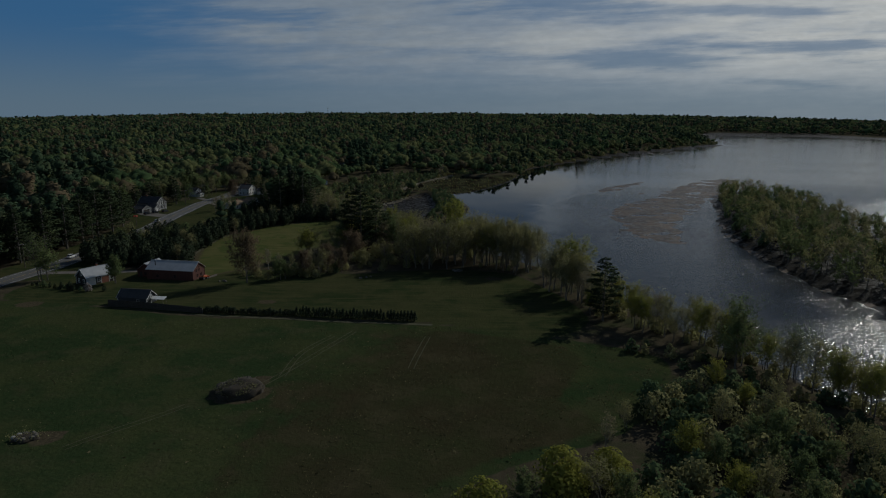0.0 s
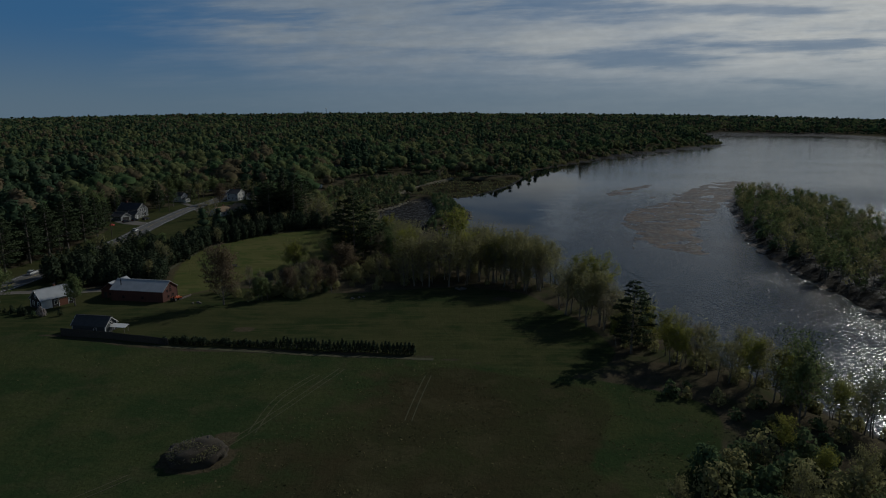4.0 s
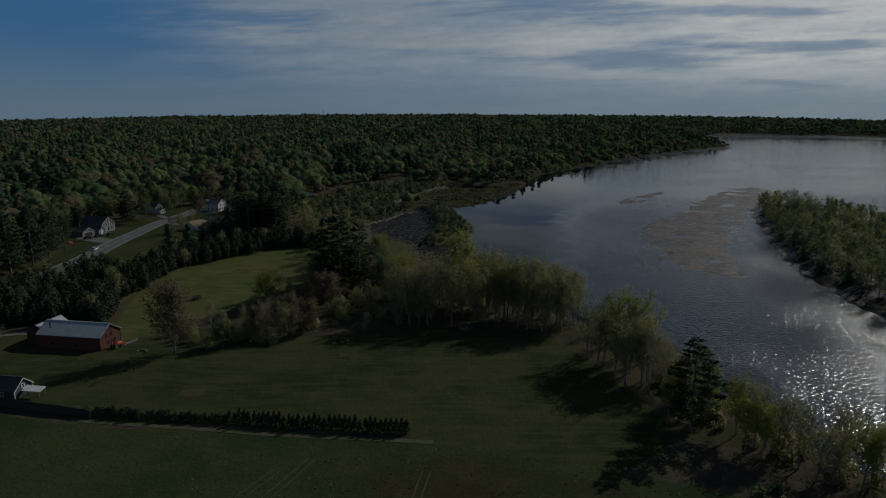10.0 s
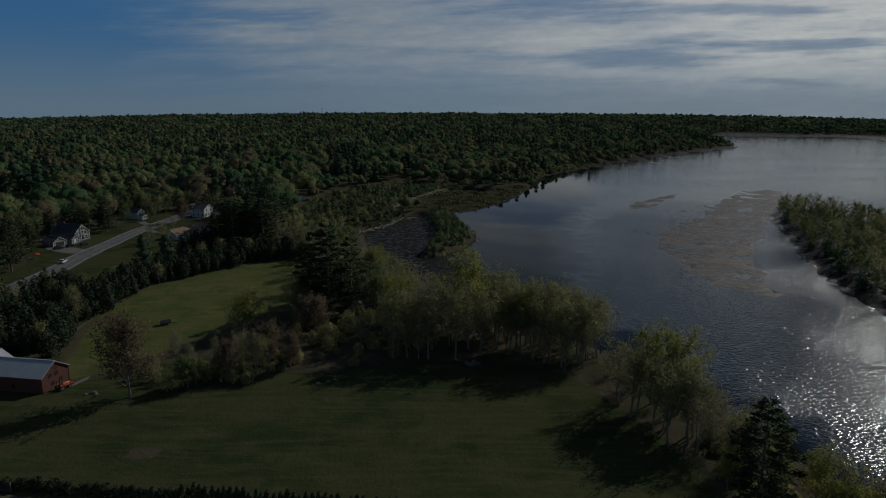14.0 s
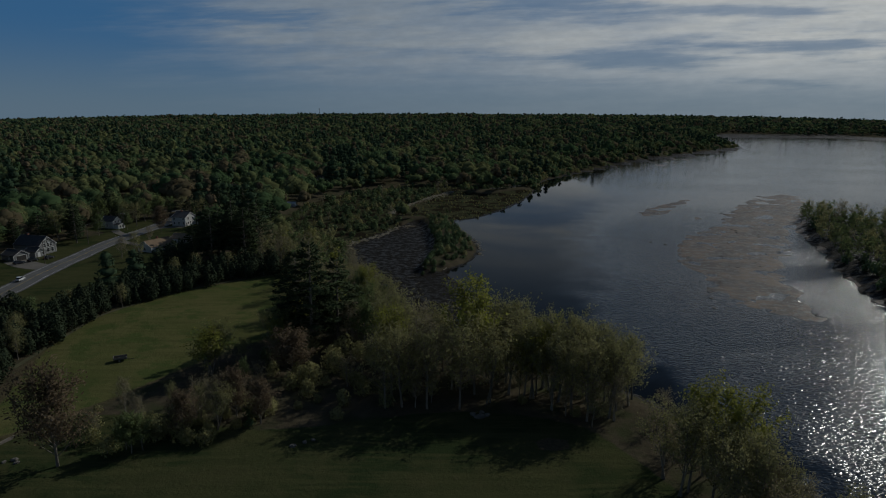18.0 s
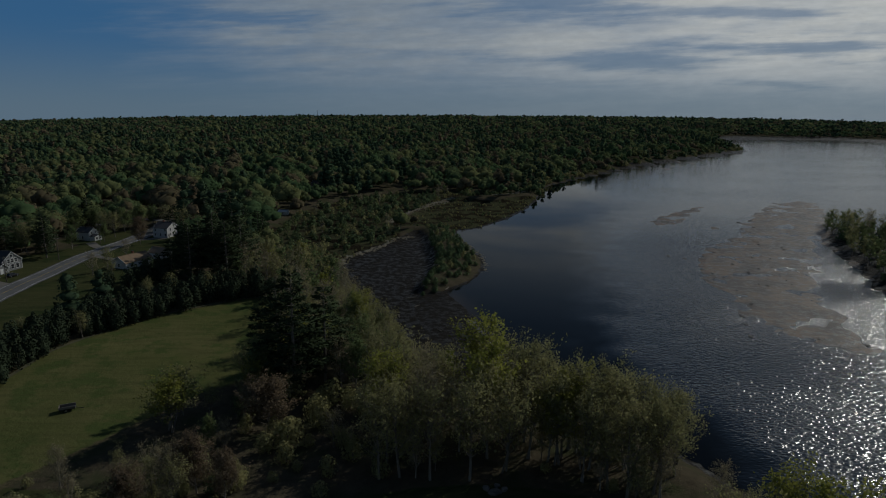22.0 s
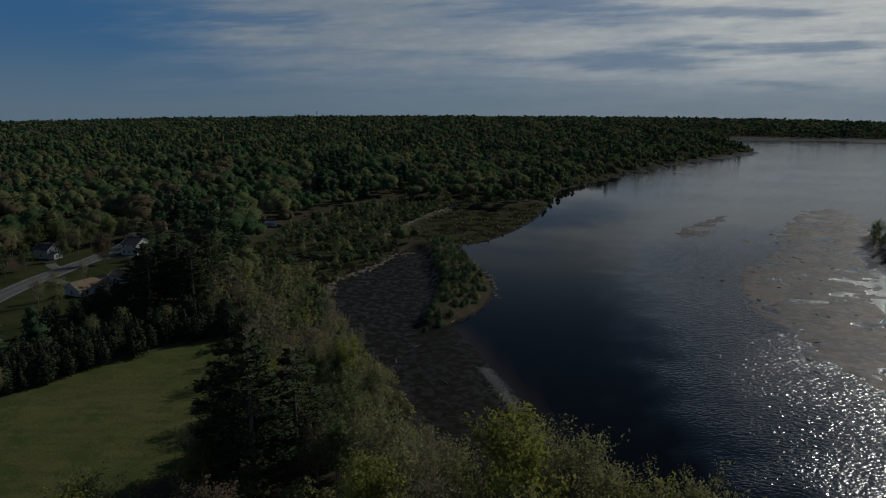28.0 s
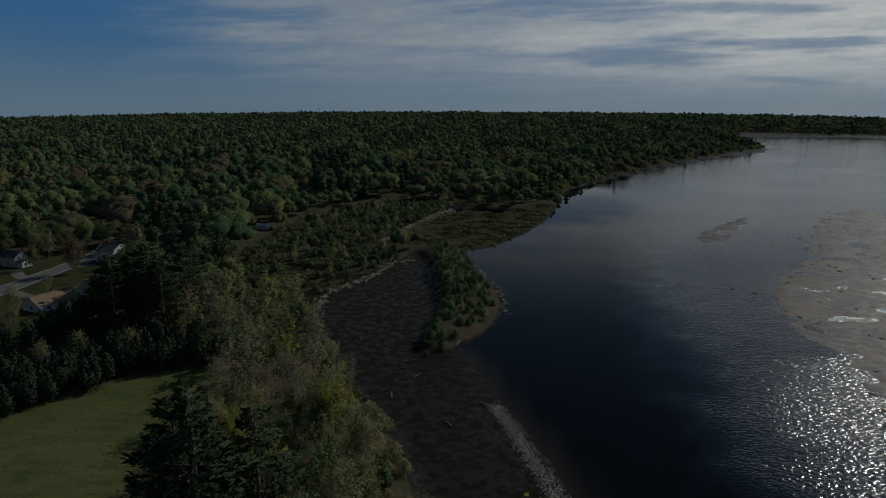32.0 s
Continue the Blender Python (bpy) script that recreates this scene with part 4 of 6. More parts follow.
scatter([(14, 80), (38, 104), (42, 126), (58, 140), (66, 140), (78, 112), (112, 72), (70, 50), (30, 60)], 5.0, 25,
        lambda x, y, r: pick(r, (0.7, "olive", 6, 9), (3, "thicket", 4, 7.5), (0.4, "yellow", 6, 8), (1.2, "green", 6, 8.5), (4, "shrub", 3.5, 7)), ((20, 96, 6), (6, 90, 6), (29, 100, 5)), lambda x, y: "bank thicket" if x > 70 or y < 84 else "")
scatter(ISLET, 3.2, 26, lambda x, y, r: pick(r, (5, "shrub", 1.2, 3.4), (1.2, "thicket", 1.2, 3.0)) if r.rand() < 0.8 else None, (), lambda x, y: "islet scrub" if y > 445 else "")
scatter([(230, 545), (206, 484), (173, 392), (160, 349), (152, 305), (149, 259), (150, 233), (158, 205), (172, 180), (190, 182), (206, 240), (226, 310), (246, 390), (262, 470), (252, 545)], 7.2, 27,
        lambda x, y, r: pick(r, (2.5, "olive", 9, 13), (5, "green", 8, 12.5), (0.8, "bud", 10, 14), (1.5, "shrub", 4, 6.5)), (), lambda x, y: "island woodland")
x0, y0, x1, y1 = -79.0, 193.6, -9.5, 185.6
for n in range(66):
    t = (n + 0.25 * PICK.random()) / 65
    put("hedge" if t < 0.45 else "arbor", x0 + (x1 - x0) * t, y0 + (y1 - y0) * t + PICK.gauss(0, 0.25), (1.5 + 1.2 * PICK.random()) if t < 0.45 else (2.6 + 0.9 * PICK.random()), wide=1.25)


scatter(LOW, 5.8, 28, lambda x, y, r: (pick(r, (6.5, "shrub", 1.8, 5.0), (1.6, "thicket", 1.6, 4.2), (0.3, "green", 6, 9), (0.3, "bud", 6, 10)) if r.rand() < 0.88 and wave(np.array([x]), np.array([y]), 26, 41)[0] < 0.42 else None)
        if min(sdist(MARSH, np.array([x]), np.array([y]))[0], sdist(COVE, np.array([x]), np.array([y]))[0]) > 5 else (("thicket", r.uniform(0.6, 1.8)) if r.rand() < 0.55 else None), (), lambda x, y: "marsh scrub")
scatter(MARSH, 4.4, 47, lambda x, y, r: pick(r, (3, "thicket", 0.6, 1.7), (1, "shrub", 0.6, 1.6)) if wave(np.array([x]), np.array([y]), 22, 43)[0] > -0.02 else None, (), lambda x, y: "marsh scrub")
rng = np.random.RandomState(9)
for s in np.arange(0.585, 0.80, 0.0016):
    q = RIVER[int(s * len(RIVER))]
    if q[1] > 690:
        for n in range(3):
            put(("shrub", "thicket")[rng.randint(2)], q[0] - rng.uniform(-1, 14), q[1] + rng.uniform(-4, 12), rng.uniform(3, 6.5), joined="shore scrub")


def join_plants():
    """The plants that nobody could count: one mesh of leaves and one of stems for each stand."""
    stands = {}
    for stand, rows in JOINED.items():
        for meshes, x, y, w, h, turn in rows:
            for me, mat in meshes:
                stands.setdefault((stand, mat), []).append((me, x, y, w, h, turn))
    cache = {}
    for (stand, mat), rows in stands.items():
        vs, fs, ns, n = [], [], [], 0
        for me, x, y, w, h, turn in rows:
            if me.name not in cache:
                v, f = np.empty(len(me.vertices) * 3, np.float32), np.empty(len(me.loops), np.int32)
                me.vertices.foreach_get("co", v)
                me.loops.foreach_get("vertex_index", f)
                own = me.attributes.get("custom_normal")
                d = np.zeros(len(me.vertices) * 3, np.float32)
                if own:
                    own.data.foreach_get("vector", d)
                cache[me.name] = v.reshape(-1, 3), f.reshape(-1, 4), d.reshape(-1, 3) if own else None
            v, f, d = cache[me.name]
            c, s = math.cos(turn) * w, math.sin(turn) * w
            vs.append(np.stack([x + v[:, 0] * c - v[:, 1] * s, y + v[:, 0] * s + v[:, 1] * c, at(x, y) - 0.05 + v[:, 2] * h], 1))
            fs.append(f + n)
            n += len(v)
            if d is not None:
                c, s = math.cos(turn), math.sin(turn)
                ns.append(np.stack([d[:, 0] * c - d[:, 1] * s, d[:, 0] * s + d[:, 1] * c, d[:, 2]], 1))
        ob = mesh_ob(stand.replace(" ", "_"), np_mesh(stand, np.concatenate(vs), np.concatenate(fs), None, np.concatenate(ns) if ns else None), bpy.data.materials[mat])
        tagged(ob, "dense " + stand + (" stems" if "bark" in mat else " foliage in spring leaf"), "woodland" if "wood" in stand else "scrub", kind="stuff")


join_plants()

# ---- woods ----
bm = bmesh.new()
bmesh.ops.create_icosphere(bm, subdivisions=1, radius=1)
ICO_V = np.array([q.co[:] for q in bm.verts])
ICO_F = np.array([[q.index for q in face.verts] for face in bm.faces])
bm.free()


def woods(name, label, seed, ring, cell, lobes, sprays_per, size, leafy):
    """Uncountable far trees of one distance ring as one mesh, on a shaken grid."""
    rng = np.random.RandomState(seed)
    lo, hi = ring
    xs, ys = np.meshgrid(np.arange(-hi, hi, cell), np.arange(-250, hi + 150, cell))
    xs, ys = xs.ravel(), ys.ravel()
    xs, ys = xs + rng.uniform(-0.48, 0.48, len(xs)) * cell, ys + rng.uniform(-0.48, 0.48, len(ys)) * cell
    d = np.hypot(xs, ys - 110)
    ok = (d > lo) & (d <= hi) & (np.abs(xs) < 0.86 * (ys + 60) + 60) & (np.hypot(xs, ys) < 4850)
    xs, ys = xs[ok], ys[ok]
    free = sdist(RIVER, xs, ys) > 3
    if lo < 800:
        for line, gap in ((FIELD, 4), (LAWN, 5), (MEADOW, 3), (VERGE, 5), (MARSH, 3), (COVE, 2), (ISLET, 1)):
            free &= sdist(line, xs, ys) > gap
        for line in (np.array(GROVE), np.array(BELT), LOW):
            free &= ~inside(line, xs, ys)
        free &= ~((xs > -20) & (ys < 320) & (xs < 140)) & ~((xs > -118) & (xs < 10) & (ys < 425))
        free &= edge_dist(ROAD, xs, ys, False) > 10
        free &= edge_dist(ROAD_SIDE, xs, ys, False) > 9
        near = np.array([p for p in PLACED if p[0] > 120])
        if len(near):
            for a, b in near:
                free &= (xs - a) ** 2 + (ys - b) ** 2 > 20
        for a, b, r in CLEARINGS:
            free &= (xs - a) ** 2 + (ys - b) ** 2 > r * r
    xs, ys = xs[free], ys[free]
    conifer = (1.25 * wave(xs, ys, 150, 31) + 0.5 * wave(xs, ys, 40, 32) + 0.3 * rng.normal(0, 0.5, len(xs)) + 0.45 * step(-xs, 130, 260) * step(-ys, -520, -380) + 1.2 * step(-xs, 172, 182) * step(-ys, -372, -362) + 0.22 * step(ys, 800, 1500)) > 0.58
    sel = ~conifer if leafy else conifer
    xs, ys = xs[sel], ys[sel]
    n = len(xs)
    zs = sheet_z(xs, ys)
    tall = rng.uniform(9.0, 18.5, n) if leafy else np.where((xs < -175) & (ys < 520), rng.uniform(17, 26, n), rng.uniform(13, 20, n))
    tall *= (1 + 0.3 * wave(xs, ys, 90, 37)) * (1.0 if leafy else 1.12)
    shore = np.clip(sdist(RIVER, xs, ys), 0, 60)
    tall *= 0.62 + 0.38 * step(shore, 2, 40)
    wide = tall * (rng.uniform(0.30, 0.58, n) if leafy else rng.uniform(0.22, 0.30, n)) * max(1.0, cell / 14.0)
    tone = np.clip(0.42 + 0.75 * wave(xs, ys, 120, 35) + rng.normal(0, 0.3, n), 0, 1)
    tone = np.where(rng.rand(n) < 0.26 + 0.3 * wave(xs, ys, 210, 36), rng.uniform(0.8, 1.35, n), tone * 0.85)
    m = lobes
    # each crown is a few uneven lobes of leaves, with loose sprays over them
    turn = rng.uniform(0, 6.28, (n, 1)) + np.arange(m) * 2.4 + rng.uniform(-0.5, 0.5, (n, m))
    lc, lr = np.empty((n, m, 3)), np.empty((n, m, 3))
    if leafy:
        away = np.where(np.arange(m) == 0, 0.1, 0.55) * rng.uniform(0.75, 1.15, (n, m)) * wide[:, None]
        rise = np.where(np.arange(m) == 0, 0.74, 0.58) + rng.uniform(-0.07, 0.07, (n, m))
        flatr = wide[:, None] * rng.uniform(0.46, 0.70, (n, m)) * (1 if m > 2 else 1.4)
        lr[:, :, 2] = np.minimum(tall[:, None] * 0.26, flatr * 1.05)
    else:
        q = np.linspace(0.30, 0.86, m) if m > 1 else np.array([0.6])
        away = 0.16 * wide[:, None] * rng.uniform(0, 1.3, (n, m))
        rise = q + rng.uniform(-0.04, 0.04, (n, m))
        flatr = wide[:, None] * (1.12 - 0.78 * q ** 1.6) * rng.uniform(0.75, 1.15, (n, m))
        lr[:, :, 2] = tall[:, None] * 0.5 / m
    lr[:, :, 0] = lr[:, :, 1] = flatr
    lc[:, :, 0], lc[:, :, 1] = xs[:, None] + np.cos(turn) * away, ys[:, None] + np.sin(turn) * away
    lc[:, :, 2] = zs[:, None] + tall[:, None] * rise
    k = len(ICO_V)
    cv = lc[:, :, None, :] + lr[:, :, None, :] * ICO_V * rng.uniform(0.70, 1.08, (n, m, k, 1))
    cn = np.broadcast_to(ICO_V, cv.shape) + np.array((0, 0, 0.5)) + rng.normal(0, 0.18, cv.shape)
    cf = (np.arange(n * m) * k)[:, None, None] + ICO_F
    own = rng.randint(0, m, (n, sprays_per))
    u = unit(rng.normal(0, 1, (n, sprays_per, 3)))
    u[:, :, 2] = np.where(u[:, :, 2] < -0.35, -u[:, :, 2], u[:, :, 2])
    rows = np.arange(n)[:, None]
    c = lc[rows, own] + lr[rows, own] * u * rng.uniform(0.82, 1.16, (n, sprays_per, 1))
    v, f = cards(rng, c.reshape(-1, 3), u.reshape(-1, 3), np.repeat(size * tall / 15, sprays_per), 0.15 if leafy else 0.7, True, 0.4)
    nor = np.concatenate([cn.reshape(-1, 3), np.repeat((u + np.array((0, 0, 0.5)) + rng.normal(0, 0.25, u.shape)).reshape(-1, 3), 3, 0)])
    v, f = np.concatenate([cv.reshape(-1, 3), v]), np.concatenate([cf.reshape(-1, 3), f + n * m * k])
    tint = np.concatenate([np.repeat(tone, m * k), np.repeat(tone, sprays_per * 3)])
    if lo == 0:      # trunks show under the nearest crowns
        tv, tf = [], []
        for x, y, z, h in zip(xs, ys, zs, tall):
            tube(tv, tf, [(x, y, z - 0.3), (x + 0.02 * h, y, z + 0.7 * h)], [0.017 * h, 0.006 * h], 4)
        tagged(mesh_ob("woodland_trunks", np_mesh("woodland_trunks", tv, tf), BARK), "grey-brown trunks of the roadside woods", "woods", kind="stuff")
    ob = mesh_ob(name, np_mesh(name, v, f, {"tint": tint}, unit(nor)), FAR_LEAF if leafy else FAR_NEEDLE)
    return tagged(ob, label, "woods", kind="stuff")


CLEARINGS = [(-198, 404, 15), (-155, 490, 12), (-139, 425, 15), (-193, 480, 8), (-152, 613, 11), (-180, 652, 10), (-150, 600, 8), (-118, 700, 7), (-131, 226, 12), (-105, 236, 16), (-104, 204, 9), (-148, 470, 11), (-140, 452, 10), (-130, 430, 11), (-172, 640, 12), (-164, 615, 10), (-143, 628, 9), (-170, 630, 9), (-140, 615, 8), (-112, 573, 7), (-110, 690, 6)]
for ring, cell, lobes, n, size in (((0, 480), 11.0, 6, 240, 0.55), ((480, 900), 12.5, 5, 90, 0.85), ((900, 1700), 14.5, 3, 22, 1.6), ((1700, 2900), 19, 2, 6, 3.2), ((2900, 4850), 30, 2, 2, 6.0)):
    woods("broadleaf_woods", "spring broadleaf woodland in mixed greens and browns", int(cell * 10), ring, cell, lobes, n, size, True)
    woods("pine_woods", "dark pine stands among the woodland", int(cell * 10) + 1, ring, cell, min(lobes, 4), n, size * 0.9, False)


# ---- roads and lanes ----
def strip(name, line, a, b, lift, material, parent=None, label=""):
    """A ribbon that follows the ground from a to b metres beside a line."""
    line = np.array(line, float)
    d = np.gradient(line, axis=0)
    d /= np.linalg.norm(d, axis=1, keepdims=True)
    n = np.stack([d[:, 1], -d[:, 0]], 1)
    cols = np.linspace(a, b, max(2, int(abs(b - a) / 2) + 1))
    pts = np.stack([line + n * c for c in cols], 1).reshape(-1, 2)
    z = sheet_z(pts[:, 0], pts[:, 1]) + lift
    w = len(cols)
    i = np.arange((len(line) - 1) * (w - 1))
    i = i // (w - 1) * w + i % (w - 1)
    return mesh_ob(name, np_mesh(name, np.column_stack([pts, z]), np.stack([i, i + 1, i + 1 + w, i + w], 1)), material, parent, label)


def fine(line, gap=1.5):
    line = np.array(line, float)
    run = np.concatenate([[0], np.cumsum(np.linalg.norm(np.diff(line, axis=0), axis=1))])
    t = np.arange(0, run[-1] + gap * 0.5, gap)
    return np.column_stack([np.interp(t, run, line[:, 0]), np.interp(t, run, line[:, 1])])


k = Nodes("asphalt")
p = k.pos()
tar = k.mix(k.ramp(k.noise(p, 0.15, 4.0), 0.3, 0.7), (0.085, 0.083, 0.08), (0.12, 0.116, 0.11))
tar = k.mix(k.ramp(k.noise(p, 1.1, 5.0), 0.55, 0.75), tar, (0.06, 0.058, 0.056))
ASPHALT = k.shade(tar, 0.85, 0, k.bump(k.noise(p, 14, 3.0), 0.4, 0.02))
PAINT_WHITE = plain("road_paint", (0.62, 0.61, 0.58), (0.45, 0.44, 0.42), 0.8, 0.7)
PAINT_YELLOW = plain("road_paint_yellow", (0.5, 0.36, 0.08), (0.4, 0.3, 0.08), 0.8, 0.7)
GRAVEL = plain("gravel", (0.17, 0.15, 0.125), (0.11, 0.10, 0.085), 0.3, 0.95, 0, 0.5)
DRY = plain("dry_grass", (0.085, 0.078, 0.034), (0.05, 0.052, 0.020), 0.35, 0.95, 0, 0.4)
road_line = fine(ROAD, 2.0)
road = tagged(strip("road", road_line, -5.4, 5.4, 0.10, ASPHALT), "grey asphalt two-lane road with white edge lines", "road", kind="structure")
for a, mat in ((-4.3, PAINT_WHITE), (4.15, PAINT_WHITE), (-0.18, PAINT_YELLOW), (0.06, PAINT_YELLOW)):
    strip("lane_line", road_line, a, a + (0.22 if mat is PAINT_WHITE else 0.1), 0.115, mat, road)
tagged(strip("road", fine(ROAD_SIDE, 2.0), -3.5, 3.5, 0.13, ASPHALT), "narrow asphalt side road in the woods", "road", kind="structure")
for pts, w, mat, label in ((((-166, 240), (-150, 243), (-136, 243), (-124, 246), (-112, 246)), 2.2, GRAVEL, "gravel farm drive"),
                           (((-168, 384), (-178, 386), (-186, 391), (-193, 397)), 5.0, GRAVEL, "gravel house drive"),
                           (((-171, 455), (-180, 463), (-187, 472)), 2.2, GRAVEL, "gravel house drive"),
                           (((-168, 478), (-160, 482), (-152, 483)), 2.2, GRAVEL, "gravel house drive"),
                           (((-169, 440), (-155, 432), (-147, 428)), 2.0, GRAVEL, "gravel house drive"),
                           (((-81, 191.2), (-45, 186), (-9, 182.5), (-4, 182)), 0.7, DRY, "strip of dry pale grass along the field edge"),
                           (((-113.5, 275), (-114.6, 300), (-113.8, 320), (-101, 346), (-81, 368), (-66, 372)), 0.7, DRY, "strip of dry pale grass along the meadow edge")):
    tagged(strip("lane", fine(smooth_line(pts, False, 6)), -w, w, 0.07, mat), label, "lane", kind="structure")
for pts in (((-43, 138), (-35, 155), (-26.5, 176)), ((-39.5, 143), (-38, 158), (-32, 172)), ((-8.5, 148), (-7, 160), (-5, 172)), ((-72, 108), (-60, 122), (-56, 127))):
    for side in (-0.85, 0.6):
        tagged(strip("wheel_track", fine(smooth_line(pts, False, 8), 1.0), side, side + 0.22, 0.06, DRY), "pale wheel track pressed into the field", "track", kind="structure")

# ---- buildings ----
BARN_RED = plain("red_boards", (0.115, 0.038, 0.026), (0.066, 0.027, 0.020), 0.9, 0.85, 0, 0.5, (6, 6, 0.25))
METAL_ROOF = plain("metal_roof", (0.46, 0.47, 0.48), (0.38, 0.39, 0.40), 0.4, 0.45, 0.1)
SHINGLE = plain("grey_shingle", (0.06, 0.06, 0.062), (0.042, 0.042, 0.044), 0.8, 0.9, 0, 0.5)
SHINGLE_TAN = plain("tan_shingle", (0.25, 0.17, 0.10), (0.19, 0.13, 0.08), 0.8, 0.9, 0, 0.5)
WHITE = plain("white_paint", (0.78, 0.77, 0.74), (0.68, 0.67, 0.64), 0.7, 0.6)
SIDING = plain("pale_siding", (0.62, 0.61, 0.58), (0.52, 0.51, 0.49), 0.7, 0.7, 0, 0.3, (0.4, 0.4, 6))
GREY_SIDING = plain("grey_siding", (0.22, 0.22, 0.215), (0.17, 0.17, 0.165), 0.7, 0.75, 0, 0.3, (0.4, 0.4, 6))
SLATE_SIDING = plain("slate_siding", (0.075, 0.08, 0.082), (0.055, 0.058, 0.06), 0.7, 0.8, 0, 0.3, (0.4, 0.4, 6))
BRICK_RED = plain("brick_wall", (0.26, 0.10, 0.06), (0.19, 0.08, 0.05), 2.0, 0.9, 0, 0.4)
# real dark boards, and the shade painted on the farmhouse walls
DARK_WOOD_AND_SHADE = plain("dark_boards", (0.035, 0.032, 0.028), (0.05, 0.045, 0.04), 0.9, 0.9, 0, 0.5, (5, 5, 0.3))
GREY_WOOD = plain("weathered_wood", (0.24, 0.21, 0.17), (0.16, 0.14, 0.115), 1.2, 0.9, 0, 0.5, (0.4, 3, 3))
IRON = plain("dark_iron", (0.04, 0.04, 0.04), (0.06, 0.055, 0.05), 2.0, 0.6, 0.5)
k = Nodes("window_glass")
GLASS = k.shade((0.02, 0.024, 0.028), 0.06, 0, None, IOR=1.5)


def solid(bm, corners, faces):
    vs = [bm.verts.new(c) for c in corners]
    for f in faces:
        bm.faces.new([vs[i] for i in f])


def box(bm, x0, x1, y0, y1, z0, z1):
    solid(bm, [(x, y, z) for z in (z0, z1) for y in (y0, y1) for x in (x0, x1)],
          [(0, 2, 3, 1), (4, 5, 7, 6), (0, 1, 5, 4), (1, 3, 7, 5), (3, 2, 6, 7), (2, 0, 4, 6)])


def slab(bm, a, b, c, d, thick):
    """A plate on four corners, with its thickness downwards along its normal."""
    a, b, c, d = (Vector(q) for q in (a, b, c, d))
    n = (b - a).cross(d - a).normalized() * thick
    solid(bm, [a, b, c, d, a - n, b - n, c - n, d - n], [(0, 1, 2, 3), (7, 6, 5, 4), (0, 4, 5, 1), (1, 5, 6, 2), (2, 6, 7, 3), (3, 7, 4, 0)])


def one(name, material, parent, make, label=""):
    bm = bmesh.new()
    make(bm)
    bmesh.ops.recalc_face_normals(bm, faces=bm.faces)
    return part(name, bm, material, parent, label)


def wall_box(face, u, z, w, h, depth0, depth1, size):
    """A box on a wall: face E, W, S or N; u along the wall; depth outwards from it."""
    lx, ly = size
    if face in "EW":
        s = 1 if face == "E" else -1
        a, b = sorted((s * (lx + depth0), s * (lx + depth1)))
        return a, b, u - w / 2, u + w / 2, z, z + h
    s = 1 if face == "N" else -1
    a, b = sorted((s * (ly + depth0), s * (ly + depth1)))
    return u - w / 2, u + w / 2, a, b, z, z + h


def window(parent, face, u, z, w, h, size, trim):
    def rim(bm):
        t = 0.13
        for du, dz, ww, hh in ((0, -t, w + 2 * t, t), (0, h, w + 2 * t, t), (-(w + t) / 2, 0, t, h), ((w + t) / 2, 0, t, h), (0, h / 2 - 0.03, w, 0.06)):
            box(bm, *wall_box(face, u + du, z + dz, ww, hh, 0.003, 0.09, size))
    win = one("window", trim, parent, rim, "painted window frame")
    one("pane", GLASS, win, lambda bm: box(bm, *wall_box(face, u, z, w, h, 0.003, 0.035, size)))


def door(parent, face, u, z, w, h, size, material, trim):
    d = one("door", material, parent, lambda bm: box(bm, *wall_box(face, u, z, w, h, 0.003, 0.06, size)))
    one("door_frame", trim, d, lambda bm: [box(bm, *wall_box(face, u + s * (w / 2 + 0.08), z, 0.16, h + 0.16, 0.003, 0.10, size)) for s in (-1, 1)]
        + [box(bm, *wall_box(face, u, z + h, w, 0.16, 0.003, 0.10, size))])


